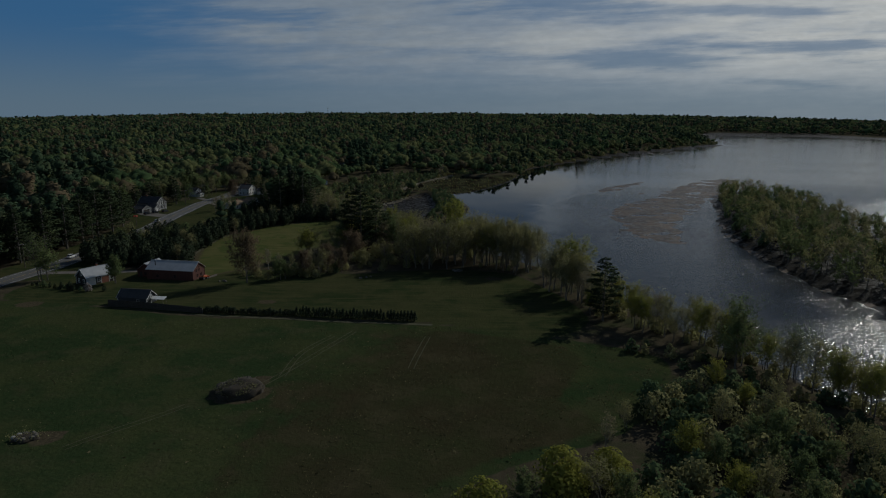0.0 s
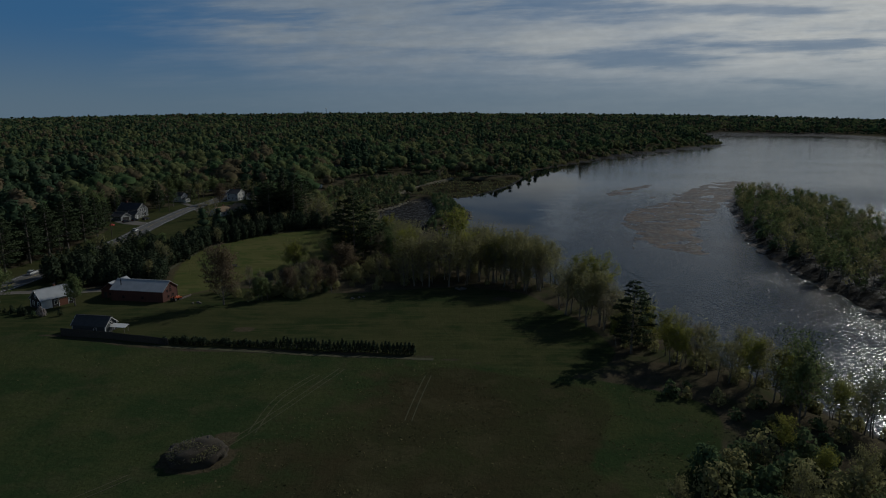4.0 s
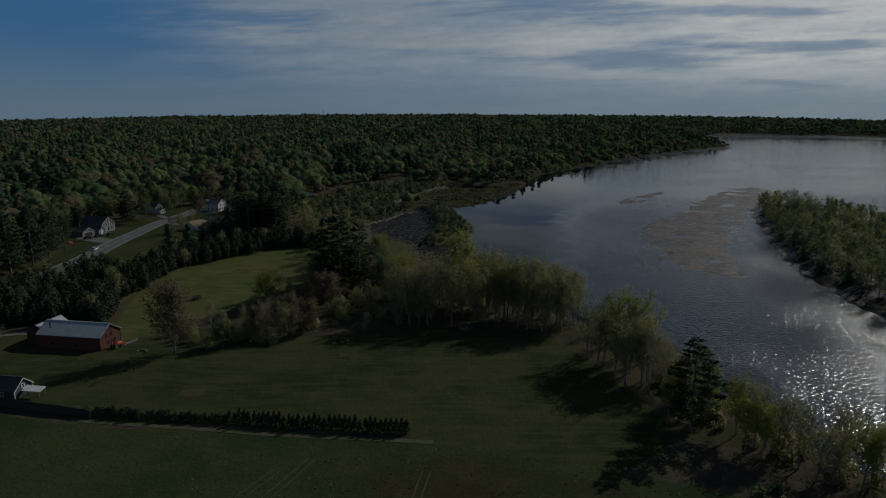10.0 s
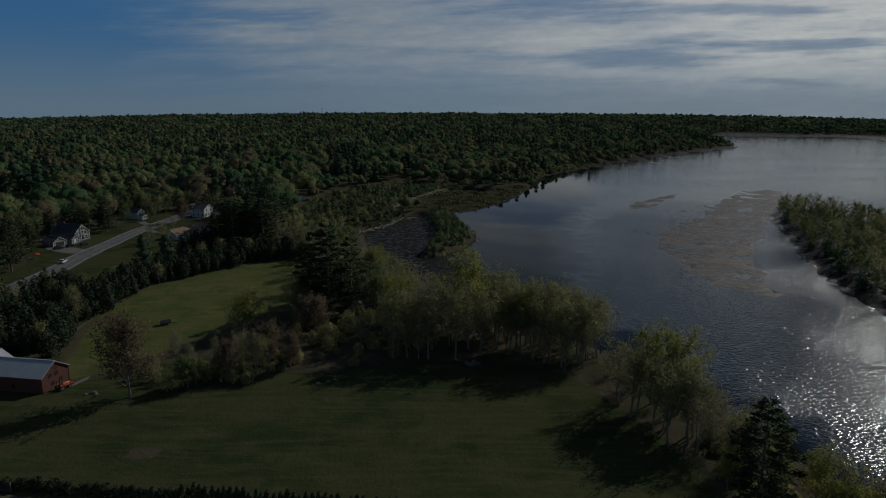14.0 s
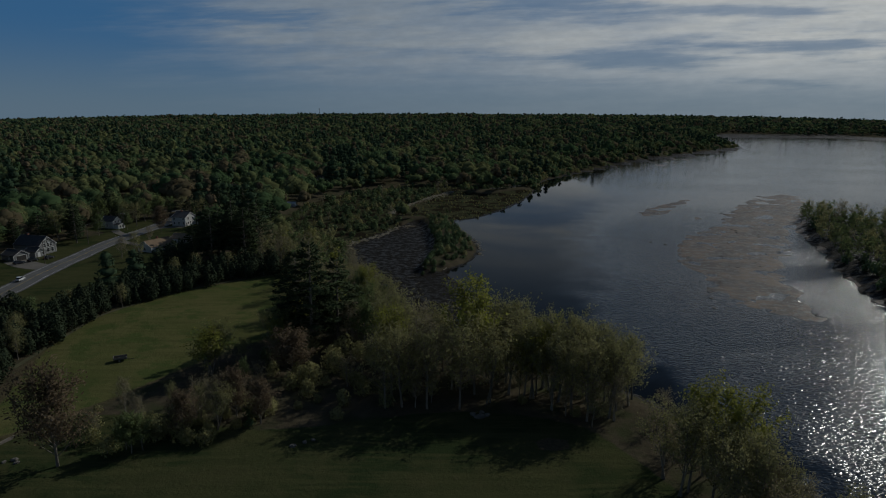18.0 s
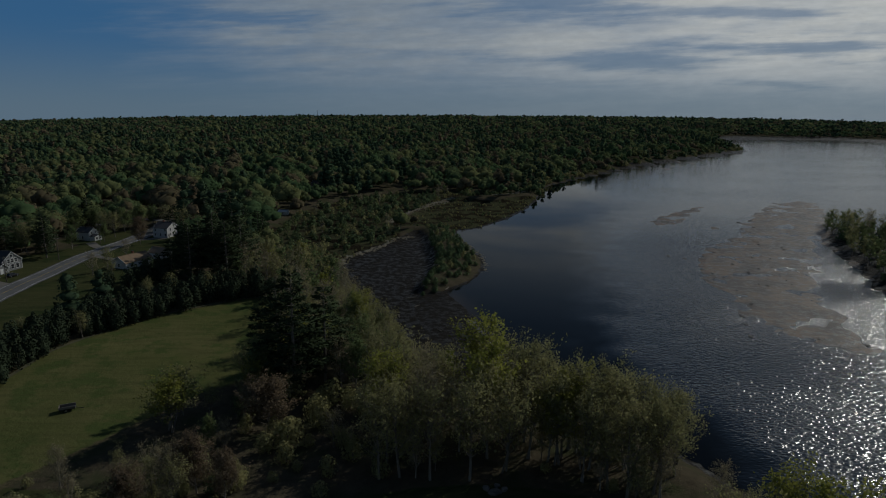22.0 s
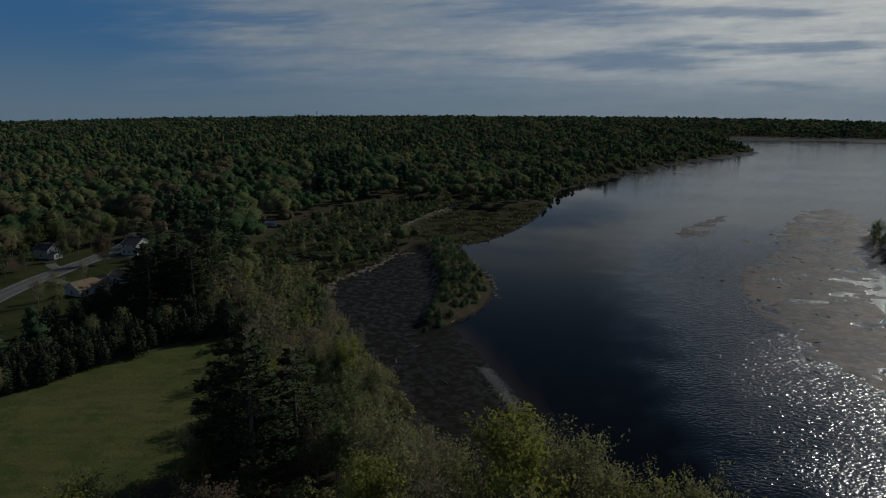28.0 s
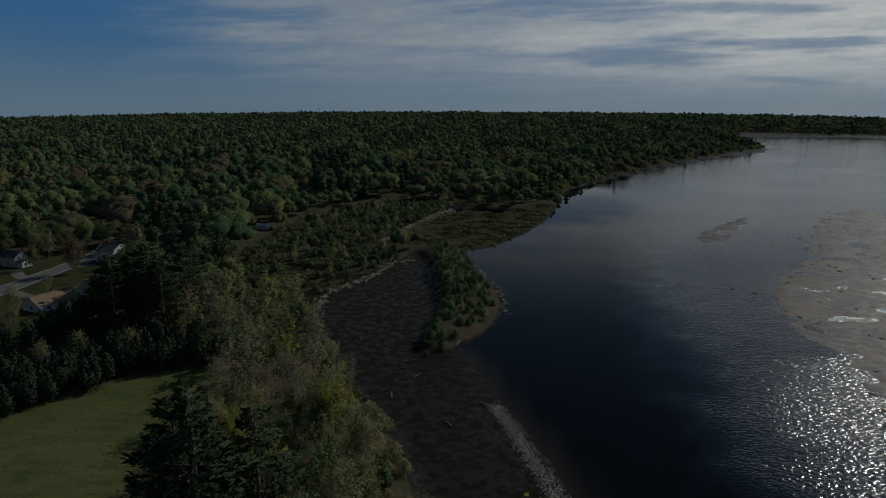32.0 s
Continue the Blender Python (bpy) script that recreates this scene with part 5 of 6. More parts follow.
def house(name, label, category, x, y, turn, length, width, eave, ridge, wall, roof, trim, windows=(), doors=(), chimney=None, sink=0.15):
    """A gabled building with its ridge along its own x; E and W are the gable ends."""
    e = new(name)
    lx, ly = length / 2, width / 2
    prof = [(-ly, 0), (-ly, eave), (0, ridge), (ly, eave), (ly, 0)]
    n = len(prof)

    def body(bm):
        solid(bm, [(s * lx, a, b) for s in (-1, 1) for a, b in prof], [tuple(range(n)), tuple(range(2 * n - 1, n - 1, -1))] + [(i, (i + 1) % n, (i + 1) % n + n, i + n) for i in range(n)])
    one("wall", wall, e, body)
    over = 0.35
    for i in range(1, n - 2):
        (a0, b0), (a1, b1) = prof[i], prof[i + 1]
        q = (b1 - b0) / (a1 - a0)
        if i == 1:
            a0, b0 = a0 - over, b0 - over * q
        if i == n - 3:
            a1, b1 = a1 + over, b1 + over * q
        one("roof_slope", roof, e, lambda bm: slab(bm, (-lx - over, a0, b0 + 0.2), (lx + over, a0, b0 + 0.2), (lx + over, a1, b1 + 0.2), (-lx - over, a1, b1 + 0.2), 0.16))
        for s in (-1, 1):
            f = s * (lx + over)
            one("rake_board", trim, e, lambda bm: slab(bm, (f - 0.02 * s, a0, b0 + 0.03), (f + 0.05 * s, a0, b0 + 0.03), (f + 0.05 * s, a1, b1 + 0.03), (f - 0.02 * s, a1, b1 + 0.03), 0.17))
    one("ridge_cap", roof, e, lambda bm: box(bm, -lx - over, lx + over, -0.16, 0.16, ridge + 0.16, ridge + 0.27))
    for s in (-1, 1):
        for t in (-1, 1):
            one("corner_board", trim, e, lambda bm: box(bm, s * lx - 0.09, s * lx + 0.09, t * ly - 0.09, t * ly + 0.09, 0, eave - 0.1))
    for face, u, z, w, h in windows:
        window(e, face, u, z, w, h, (lx, ly), trim)
    for face, u, z, w, h, mat in doors:
        door(e, face, u, z, w, h, (lx, ly), mat, trim)
    if chimney:
        cx, cy, cw, top, mat = chimney
        c = one("chimney", mat, e, lambda bm: box(bm, cx - cw / 2, cx + cw / 2, cy - cw / 2, cy + cw / 2, eave, top))
        one("chimney_cap", IRON, c, lambda bm: box(bm, cx - cw * 0.7, cx + cw * 0.7, cy - cw * 0.7, cy + cw * 0.7, top, top + 0.12))
    e.matrix_basis = pose(x, y, at(x, y) - sink, 0, 0, turn)
    return tagged(e, label, category)


barn = house("barn", "long red board barn with a grey metal roof and stove pipe", "barn", -104.2, 236.0, -9, 19.0, 8.4, 4.0, 6.6, BARN_RED, METAL_ROOF, BARN_RED,
             [("E", -1.6, 3.2, 0.8, 0.9), ("E", 0.3, 3.2, 0.8, 0.9), ("E", -1.0, 1.2, 0.8, 0.9), ("E", 1.6, 1.2, 0.8, 0.9), ("E", 0.3, 4.6, 0.6, 0.6), ("S", -5, 1.2, 0.9, 0.9), ("S", 2, 1.2, 0.9, 0.9)],
             [("S", -1.5, 0.1, 2.4, 2.6, BARN_RED)])


def pipe(bm):
    bmesh.ops.create_cone(bm, cap_ends=True, segments=10, radius1=0.16, radius2=0.16, depth=2.4, matrix=pose(-6.8, -2.4, 5.8))
    bmesh.ops.create_cone(bm, cap_ends=True, segments=10, radius1=0.26, radius2=0.05, depth=0.25, matrix=pose(-6.8, -2.4, 7.1))


one("stove_pipe", IRON, barn, pipe, "dark metal stove pipe")
house("barn_wing", "low red barn wing with a grey metal roof", "barn", -115.5, 240.8, 81, 9, 6.5, 3.2, 5.4, BARN_RED, METAL_ROOF, BARN_RED, [("W", 0, 1.1, 0.9, 0.9)], [("W", 1.8, 0.1, 1.1, 2.1, DARK_WOOD_AND_SHADE)])
# the shade on these walls is put into their dark colour
house("farmhouse", "farmhouse with shade-coloured dark walls, a grey metal roof and red brick porch", "house", -131.5, 228.5, 58, 10.0, 7.0, 3.2, 6.0, DARK_WOOD_AND_SHADE, METAL_ROOF, WHITE,
      [("W", 1.6, 1.1, 0.9, 1.3), ("W", -1.6, 1.1, 0.9, 1.3), ("W", 0, 3.7, 0.8, 1.0), ("S", -0.6, 1.2, 0.9, 1.2), ("S", 4.1, 1.2, 0.7, 1.1)],
      # the SIDING door is a white slab painted as the sunlit wall
      [("S", -3.4, 0.1, 2.9, 2.8, SIDING), ("S", 1.9, 0.1, 2.8, 2.6, BRICK_RED)], (1.6, 1.0, 0.6, 6.9, BRICK_RED))
shed = house("garden_shed", "dark gable-roofed shed with white trim", "shed", -103.9, 203.8, -8, 10.4, 5.2, 2.5, 4.6, SLATE_SIDING, SHINGLE, WHITE, [("E", 0.0, 2.3, 0.7, 0.8), ("S", 2, 1.0, 0.8, 0.8)], [("E", 0.6, 0.1, 1.3, 2.0, SLATE_SIDING)])
lean = new("lean_to")
one("roof_panel", WHITE, lean, lambda bm: slab(bm, (-2.4, -1.0, 1.7), (2.4, -1.0, 1.7), (2.4, 1.0, 2.2), (-2.4, 1.0, 2.2), 0.1), "pale metal roof panel")
for px in (-2, 2):
    for py in (-0.9, 0.9):
        one("post", GREY_WOOD, lean, lambda bm: box(bm, px - 0.06, px + 0.06, py - 0.06, py + 0.06, 0, 1.62 + (py > 0) * 0.46))
lean.matrix_basis = pose(-96.0, 202.6, at(-96.0, 202.6) - 0.05, 0, 0, -8)
tagged(lean, "open lean-to with a pale metal roof beside the shed", "lean-to")

# stockade fence in panels
fence = new("stockade_fence")
fx0, fy0, fx1, fy1 = -111.5, 199.6, -77.5, 192.2
for n in range(14):
    def rails(bm, n=n):
        for h in (0.5, 1.6):
            ax, ay, bx, by = [c0 + (c1 - c0) * q for q in (n / 14, (n + 1) / 14) for c0, c1 in ((fx0, fx1), (fy0, fy1))]
            g = at(ax, ay) + h
            solid(bm, [(ax, ay + 0.055, g), (bx, by + 0.055, g), (bx, by + 0.095, g), (ax, ay + 0.095, g), (ax, ay + 0.055, g + 0.09), (bx, by + 0.055, g + 0.09), (bx, by + 0.095, g + 0.09), (ax, ay + 0.095, g + 0.09)],
                  [(0, 3, 2, 1), (4, 5, 6, 7), (0, 1, 5, 4), (1, 2, 6, 5), (2, 3, 7, 6), (3, 0, 4, 7)])
    panel = one("fence_rails", DARK_WOOD_AND_SHADE, fence, rails)
    for b in range(13):
        def board(bm):
            t, t2 = (n + (b + 0.06) / 13) / 14, (n + (b + 0.94) / 13) / 14
            ax, ay, bx, by = fx0 + (fx1 - fx0) * t, fy0 + (fy1 - fy0) * t, fx0 + (fx1 - fx0) * t2, fy0 + (fy1 - fy0) * t2
            top = 2.3 - 0.033 * n + 0.06 * ((b * 7) % 3 == 0)
            g = at(ax, ay)
            solid(bm, [(ax, ay, g - 0.1), (bx, by, g - 0.1), (bx, by + 0.05, g - 0.1), (ax, ay + 0.05, g - 0.1), (ax, ay, g + top), (bx, by, g + top), (bx, by + 0.05, g + top), (ax, ay + 0.05, g + top)],
                  [(0, 3, 2, 1), (4, 5, 6, 7), (0, 1, 5, 4), (1, 2, 6, 5), (2, 3, 7, 6), (3, 0, 4, 7)])
        one("board", DARK_WOOD_AND_SHADE, panel, board)
for n in range(15):
    ax, ay = fx0 + (fx1 - fx0) * n / 14, fy0 + (fy1 - fy0) * n / 14 + 0.12
    one("fence_post", GREY_WOOD if n == 14 else DARK_WOOD_AND_SHADE, fence, lambda bm: box(bm, ax - 0.07, ax + 0.07, ay - 0.07, ay + 0.07, at(ax, ay) - 0.2, at(ax, ay) + 2.25 - 0.033 * n))
tagged(fence, "dark weathered board stockade fence along the field", "fence")

win2 = [("E", -2.2, 1.1, 0.9, 1.4), ("E", 0, 1.1, 0.9, 1.4), ("E", 2.2, 1.1, 0.9, 1.4), ("S", -3, 1.1, 0.9, 1.4), ("S", 0, 1.1, 0.9, 1.4), ("S", 3, 1.1, 0.9, 1.4)]
win_up = [("E", -2.0, 3.7, 0.9, 1.3), ("E", 2.0, 3.7, 0.9, 1.3), ("S", -3, 3.7, 0.9, 1.2), ("S", 3, 3.7, 0.9, 1.2)]
house("roadside_house", "grey-roofed house with a tall white-trimmed gable and large windows", "house", -194.5, 413.5, -14, 14, 9.5, 4.6, 8.3, GREY_SIDING, SHINGLE, WHITE,
      [("E", -2.2, 0.9, 1.5, 1.9), ("E", 0.2, 0.9, 1.5, 1.9), ("E", 2.6, 0.9, 1.5, 1.9), ("E", -1.5, 3.6, 1.3, 1.6), ("E", 0.3, 3.6, 1.3, 1.6), ("E", 2.0, 3.6, 1.3, 1.6), ("E", 0, 5.7, 1.4, 1.2), ("S", 1, 1.1, 1.2, 1.4), ("S", 4, 1.1, 1.2, 1.4)],
      [("S", -2, 0.2, 1.0, 2.1, WHITE)], (-4, 0.5, 0.9, 9.2, BRICK_RED))
house("garage", "small grey garage with a pale overhead door", "garage", -194.5, 399.0, -22, 8, 6.8, 2.7, 4.7, GREY_SIDING, SHINGLE, WHITE, [("S", 1, 1.0, 0.8, 0.9)], [("E", 0, 0.1, 4.6, 2.3, DARK_WOOD_AND_SHADE)])
house("entry_wing", "low entry wing with white door under a grey roof", "house", -190.5, 406.5, -14, 6, 5, 2.7, 4.4, GREY_SIDING, SHINGLE, WHITE, [("E", 1.4, 1.0, 0.9, 1.2)], [("E", -0.6, 0.15, 1.1, 2.1, WHITE)])
house("white_house", "two-storey white house with a dark shingle roof", "house", -155.5, 490.0, -14, 8.5, 9.5, 5.3, 7.9, SIDING, SHINGLE, WHITE, win2 + win_up, [("E", -3.6, 0.15, 1.0, 2.1, DARK_WOOD_AND_SHADE)], (-1, 0, 0.7, 8.9, BRICK_RED))
house("small_annex", "low white annex with a dark roof", "house", -144.5, 494.0, -14, 7, 6, 2.8, 4.6, SIDING, SHINGLE, WHITE, [("E", -1, 1.0, 0.9, 1.2), ("S", 1, 1.0, 0.9, 1.2)], [("S", -1.5, 0.15, 1.0, 2.0, WHITE)])
house("cottage", "white cottage with a front porch at the wood's edge", "house", -193.5, 481.0, -16, 8, 6.2, 4.4, 6.6, SIDING, SHINGLE, WHITE, [("E", -1.4, 1.1, 0.9, 1.3), ("E", 1.4, 1.1, 0.9, 1.3), ("E", -1.2, 3.4, 0.8, 1.1), ("E", 1.2, 3.4, 0.8, 1.1), ("S", 0, 1.1, 0.9, 1.3)], [("E", 0, 0.15, 0.9, 2.0, DARK_WOOD_AND_SHADE)])
house("porch", "white porch with a shed roof on the cottage", "porch", -188.0, 479.0, -16, 3.0, 4.6, 2.4, 3.1, WHITE, SHINGLE, WHITE, [("E", -1, 0.9, 1.2, 1.1), ("E", 1, 0.9, 1.2, 1.1)])
house("ranch_house", "single-storey house with a tan shingle roof and brick chimney", "house", -141.5, 422.0, 66, 14, 8.5, 2.8, 5.2, SIDING, SHINGLE_TAN, WHITE, [("S", -4, 1.0, 1.2, 1.2), ("S", 0, 1.0, 1.6, 1.2), ("S", 4, 1.0, 1.2, 1.2), ("W", 0, 1.0, 1.2, 1.2), ("E", 0, 1.0, 1.2, 1.2)], [("S", 2, 0.15, 1.0, 2.0, DARK_WOOD_AND_SHADE)], (1, 0.6, 0.7, 6.4, BRICK_RED))
house("ranch_garage", "white garage with a tan shingle roof", "garage", -136.0, 437.5, -24, 7.5, 7, 2.9, 5.0, SIDING, SHINGLE_TAN, WHITE, [("E", -1.5, 1.0, 1.0, 1.1), ("E", 1.5, 1.0, 1.0, 1.1), ("S", 0, 1.0, 1.0, 1.1)])
house("far_house", "tan-roofed house among the trees", "house", -180.0, 661.0, -20, 13, 8, 3.0, 5.4, SIDING, SHINGLE_TAN, WHITE, [("E", -1.5, 1.0, 1.1, 1.2), ("E", 1.5, 1.0, 1.1, 1.2), ("S", 2, 1.0, 1.1, 1.2)])
house("far_house", "long grey-roofed house in a clearing", "house", -150.0, 640.0, 12, 18, 8, 3.0, 5.0, GREY_SIDING, METAL_ROOF, WHITE, [("S", -4, 1.0, 1.1, 1.2), ("S", 0, 1.0, 1.1, 1.2), ("S", 5, 1.0, 1.1, 1.2)])
house("far_house", "narrow white house at the wood's edge", "house", -119.0, 718.0, -30, 5, 4.6, 4.8, 7.4, WHITE, SHINGLE, WHITE, [("E", 0, 1.0, 0.9, 1.3), ("E", 0, 3.4, 0.9, 1.2)])
house("far_shed", "low pale shed in the scrub", "shed", -112.0, 573.0, -10, 6, 3.5, 2.0, 3.0, SIDING, METAL_ROOF, WHITE, [("S", 0, 0.8, 0.8, 0.8)])


# ---- vehicles ----
def rounded(bm, stations):
    """A body through cross-sections (x, half width, z low, z high)."""
    rings = []
    for x, w, a, b in stations:
        r = min(0.18, (b - a) * 0.3)
        rings.append([bm.verts.new(c) for c in ((x, -w, a), (x, -w, b - r), (x, -w + r, b), (x, w - r, b), (x, w, b - r), (x, w, a))])
    for p, q in zip(rings, rings[1:]):
        for i in range(6):
            bm.faces.new((p[i], p[(i + 1) % 6], q[(i + 1) % 6], q[i]))
    bm.faces.new(rings[0])
    bm.faces.new(list(reversed(rings[-1])))


RUBBER = plain("rubber", (0.02, 0.02, 0.02), (0.03, 0.03, 0.03), 3, 0.9)
ALLOY = plain("alloy", (0.4, 0.4, 0.4), (0.3, 0.3, 0.3), 3, 0.4, 0.8)
LAMP = plain("lamp_glass", (0.7, 0.7, 0.68), (0.6, 0.6, 0.58), 3, 0.15)
TAIL = plain("tail_glass", (0.35, 0.02, 0.02), (0.3, 0.02, 0.02), 3, 0.2)


def wheel(parent, x, y, r, w):
    t = one("tyre", RUBBER, parent, lambda bm: bmesh.ops.create_cone(bm, cap_ends=True, segments=16, radius1=r, radius2=r, depth=w, matrix=pose(x, y, r, 90)))
    one("rim", ALLOY, t, lambda bm: bmesh.ops.create_cone(bm, cap_ends=True, segments=12, radius1=r * 0.6, radius2=r * 0.6, depth=w + 0.03, matrix=pose(x, y, r, 90)))


def car(label, colour, x, y, turn, tall=1.75, z=0.0):
    e = new("car")
    paint = plain("car_paint", colour, tuple(c * 0.85 for c in colour), 1.5, 0.25, 0.1)
    one("body", paint, e, lambda bm: rounded(bm, [(-2.3, 0.78, 0.42, 0.85), (-2.2, 0.9, 0.32, 1.0), (-0.9, 0.93, 0.30, 1.05), (1.0, 0.93, 0.30, 1.02), (2.1, 0.88, 0.32, 0.9), (2.35, 0.75, 0.42, 0.75)]))
    one("cabin", GLASS, e, lambda bm: rounded(bm, [(-2.0, 0.70, 1.0, 1.1), (-1.5, 0.74, 0.95, tall - 0.05), (0.3, 0.74, 0.95, tall - 0.05), (1.1, 0.76, 0.95, 1.06)]))
    one("car_roof", paint, e, lambda bm: rounded(bm, [(-1.55, 0.70, tall - 0.06, tall - 0.01), (-0.6, 0.72, tall - 0.06, tall + 0.03), (0.35, 0.70, tall - 0.06, tall)]))
    for wx in (-1.4, 1.45):
        for wy in (-0.82, 0.82):
            wheel(e, wx, wy, 0.34, 0.24)
    for s in (-1, 1):
        one("headlight", LAMP, e, lambda bm: box(bm, 2.16, 2.32, s * 0.62 - 0.16, s * 0.62 + 0.16, 0.62, 0.76))
        one("tail_light", TAIL, e, lambda bm: box(bm, -2.31, -2.2, s * 0.66 - 0.1, s * 0.66 + 0.1, 0.7, 0.95))
    e.matrix_basis = pose(x, y, at(x, y) + z, 0, 0, turn)
    return tagged(e, label, "car", "parked cars")


car("black sport utility car parked by the garage", (0.015, 0.016, 0.018), -184.5, 395.5, 70, z=0.07)
car("dark blue car parked on the gravel drive", (0.02, 0.024, 0.035), -187.0, 390.0, 60, 1.6, z=0.07)
car("dark car parked outside the roadside house", (0.03, 0.03, 0.032), -181.0, 401.5, 75, 1.6)
car("white car standing on the road", (0.75, 0.75, 0.74), -163.5, 268.0, 85, 1.6, z=0.11)
car("white car on the road by the drive", (0.75, 0.75, 0.74), -168.3, 362.0, 96, 1.6, z=0.11)

tractor = new("tractor")
ORANGE = plain("orange_paint", (0.55, 0.10, 0.02), (0.42, 0.08, 0.02), 1.5, 0.5)
one("hood", ORANGE, tractor, lambda bm: rounded(bm, [(0.1, 0.38, 0.75, 1.45), (0.9, 0.40, 0.7, 1.5), (1.75, 0.34, 0.72, 1.35)]), "orange engine hood")
one("chassis", IRON, tractor, lambda bm: box(bm, -1.0, 1.7, -0.3, 0.3, 0.5, 0.78))
one("seat", RUBBER, tractor, lambda bm: rounded(bm, [(-0.8, 0.26, 1.0, 1.6), (-0.6, 0.28, 1.0, 1.15), (-0.2, 0.26, 1.0, 1.12)]))
one("roll_bar", IRON, tractor, lambda bm: [box(bm, -1.05, -0.95, s * 0.55 - 0.05, s * 0.55 + 0.05, 0.7, 2.3) for s in (-1, 1)] + [box(bm, -1.05, -0.95, -0.6, 0.6, 2.2, 2.3)])
for s in (-1, 1):
    wheel(tractor, -0.7, s * 0.75, 0.62, 0.4)
    wheel(tractor, 1.3, s * 0.62, 0.38, 0.25)
    one("loader_arm", ORANGE, tractor, lambda bm: box(bm, 0.2, 2.5, s * 0.5 - 0.06, s * 0.5 + 0.06, 0.75, 0.95))
    one("fender", ORANGE, tractor, lambda bm: box(bm, -1.2, -0.2, s * 0.75 - 0.22, s * 0.75 + 0.22, 1.26, 1.34))
one("bucket", ORANGE, tractor, lambda bm: slab(bm, (2.4, -0.8, 0.2), (3.0, -0.8, 0.15), (3.0, 0.8, 0.15), (2.4, 0.8, 0.2), 0.08))
one("bucket_back", ORANGE, tractor, lambda bm: box(bm, 2.36, 2.46, -0.8, 0.8, 0.15, 0.8))
tractor.matrix_basis = pose(-92.6, 233.2, at(-92.6, 233.2), 0, 0, 70)
tagged(tractor, "small orange loader tractor parked by the barn gable", "tractor")
for n in range(7):
    board = one("plank", GREY_WOOD, None, lambda bm: box(bm, -2.6, 2.6, -0.14, 0.14, 0, 0.06))
    board.matrix_basis = pose(-90.6 + 0.06 * (n % 3), 236.5 + 0.1 * n, at(-90.5, 236.8) + 0.05 + 0.07 * n, 0, 0, 72 + 3 * (n % 3 - 1))
    tagged(board, "weathered plank stacked beside the barn", "plank", "plank stack")

cart = new("utility_trailer")
one("bed", DARK_WOOD_AND_SHADE, cart, lambda bm: box(bm, -1.6, 1.6, -0.9, 0.9, 0.55, 0.68))
for s in (-1, 1):
    one("side_board", GREY_WOOD, cart, lambda bm: box(bm, -1.6, 1.6, s * 0.9 - 0.04, s * 0.9 + 0.04, 0.68, 1.25), "pale weathered side board")
    wheel(cart, -0.2, s * 1.05, 0.36, 0.22)
one("end_board", GREY_WOOD, cart, lambda bm: box(bm, -1.64, -1.56, -0.86, 0.86, 0.68, 1.25))
one("drawbar", IRON, cart, lambda bm: slab(bm, (1.5, -0.08, 0.6), (3.2, -0.06, 0.1), (3.2, 0.06, 0.1), (1.5, 0.08, 0.6), 0.08))
cart.matrix_basis = pose(-88.9, 280.8, at(-88.9, 280.8), 0, 0, 25)
tagged(cart, "small wooden farm trailer standing in the meadow", "trailer")

# ---- poles, wires and mast ----
POLE = plain("pole_wood", (0.13, 0.105, 0.08), (0.09, 0.075, 0.06), 1.5, 0.95, 0, 0.4, (3, 3, 0.3))
poles = [(-177.5, 205), (-172, 250), (-170, 298), (-172, 345), (-177, 392), (-180, 432), (-181, 470), (-186, 528)]
for px, py in poles:
    e = new("utility_pole")
    v, f = [], []
    tube(v, f, [(0, 0, -0.4), (0, 0, 5), (0, 0, 10.5)], [0.17, 0.15, 0.11], 8)
    mesh_ob("pole", np_mesh("pole", v, f), POLE, e)
    one("crossarm", POLE, e, lambda bm: box(bm, -1.2, 1.2, 0.12, 0.24, 9.6, 9.75))
    for s in (-1.1, -0.4, 0.4, 1.1):
        one("insulator", LAMP, e, lambda bm: bmesh.ops.create_cone(bm, cap_ends=True, segments=8, radius1=0.06, radius2=0.04, depth=0.2, matrix=pose(s, 0.18, 9.85)))
    e.matrix_basis = pose(px, py, at(px, py))
    tagged(e, "brown wooden utility pole beside the road", "pole", "utility poles")
for (ax, ay), (bx, by) in zip(poles, poles[1:]):
    for s in (-1.1, 0.4, 1.1):
        v, f = [], []
        za, zb = at(ax, ay) + 9.95, at(bx, by) + 9.95
        tube(v, f, [(ax + s + (bx - ax) * t, ay + 0.18 + (by - ay) * t, za + (zb - za) * t - 3.2 * t * (1 - t)) for t in np.linspace(0, 1, 9)], [0.018] * 9, 3)
        tagged(mesh_ob("power_line", np_mesh("power_line", v, f), IRON), "thin dark power line between poles", "cable", "power lines")
e = new("radio_mast")
v, f = [], []
for a in range(3):
    w = a * 2.094
    tube(v, f, [(2.6 * math.cos(w), 2.6 * math.sin(w), -3), (1.2 * math.cos(w), 1.2 * math.sin(w), 52)], [0.5, 0.4], 4)
mesh_ob("leg_frame", np_mesh("leg_frame", v, f), IRON, e)
for n in range(7):
    one("brace", IRON, e, lambda bm: bmesh.ops.create_cone(bm, cap_ends=True, segments=3, radius1=2.7 - 0.2 * n, radius2=2.5 - 0.2 * n, depth=0.6, matrix=pose(0, 0, 4 + 7 * n)))
one("antenna", WHITE, e, lambda bm: bmesh.ops.create_cone(bm, cap_ends=True, segments=10, radius1=2.4, radius2=2.4, depth=4.5, matrix=pose(0, 0, 50)))
e.matrix_basis = pose(-651, 3499, at(-651, 3499))
tagged(e, "distant lattice radio mast above the woods", "mast")

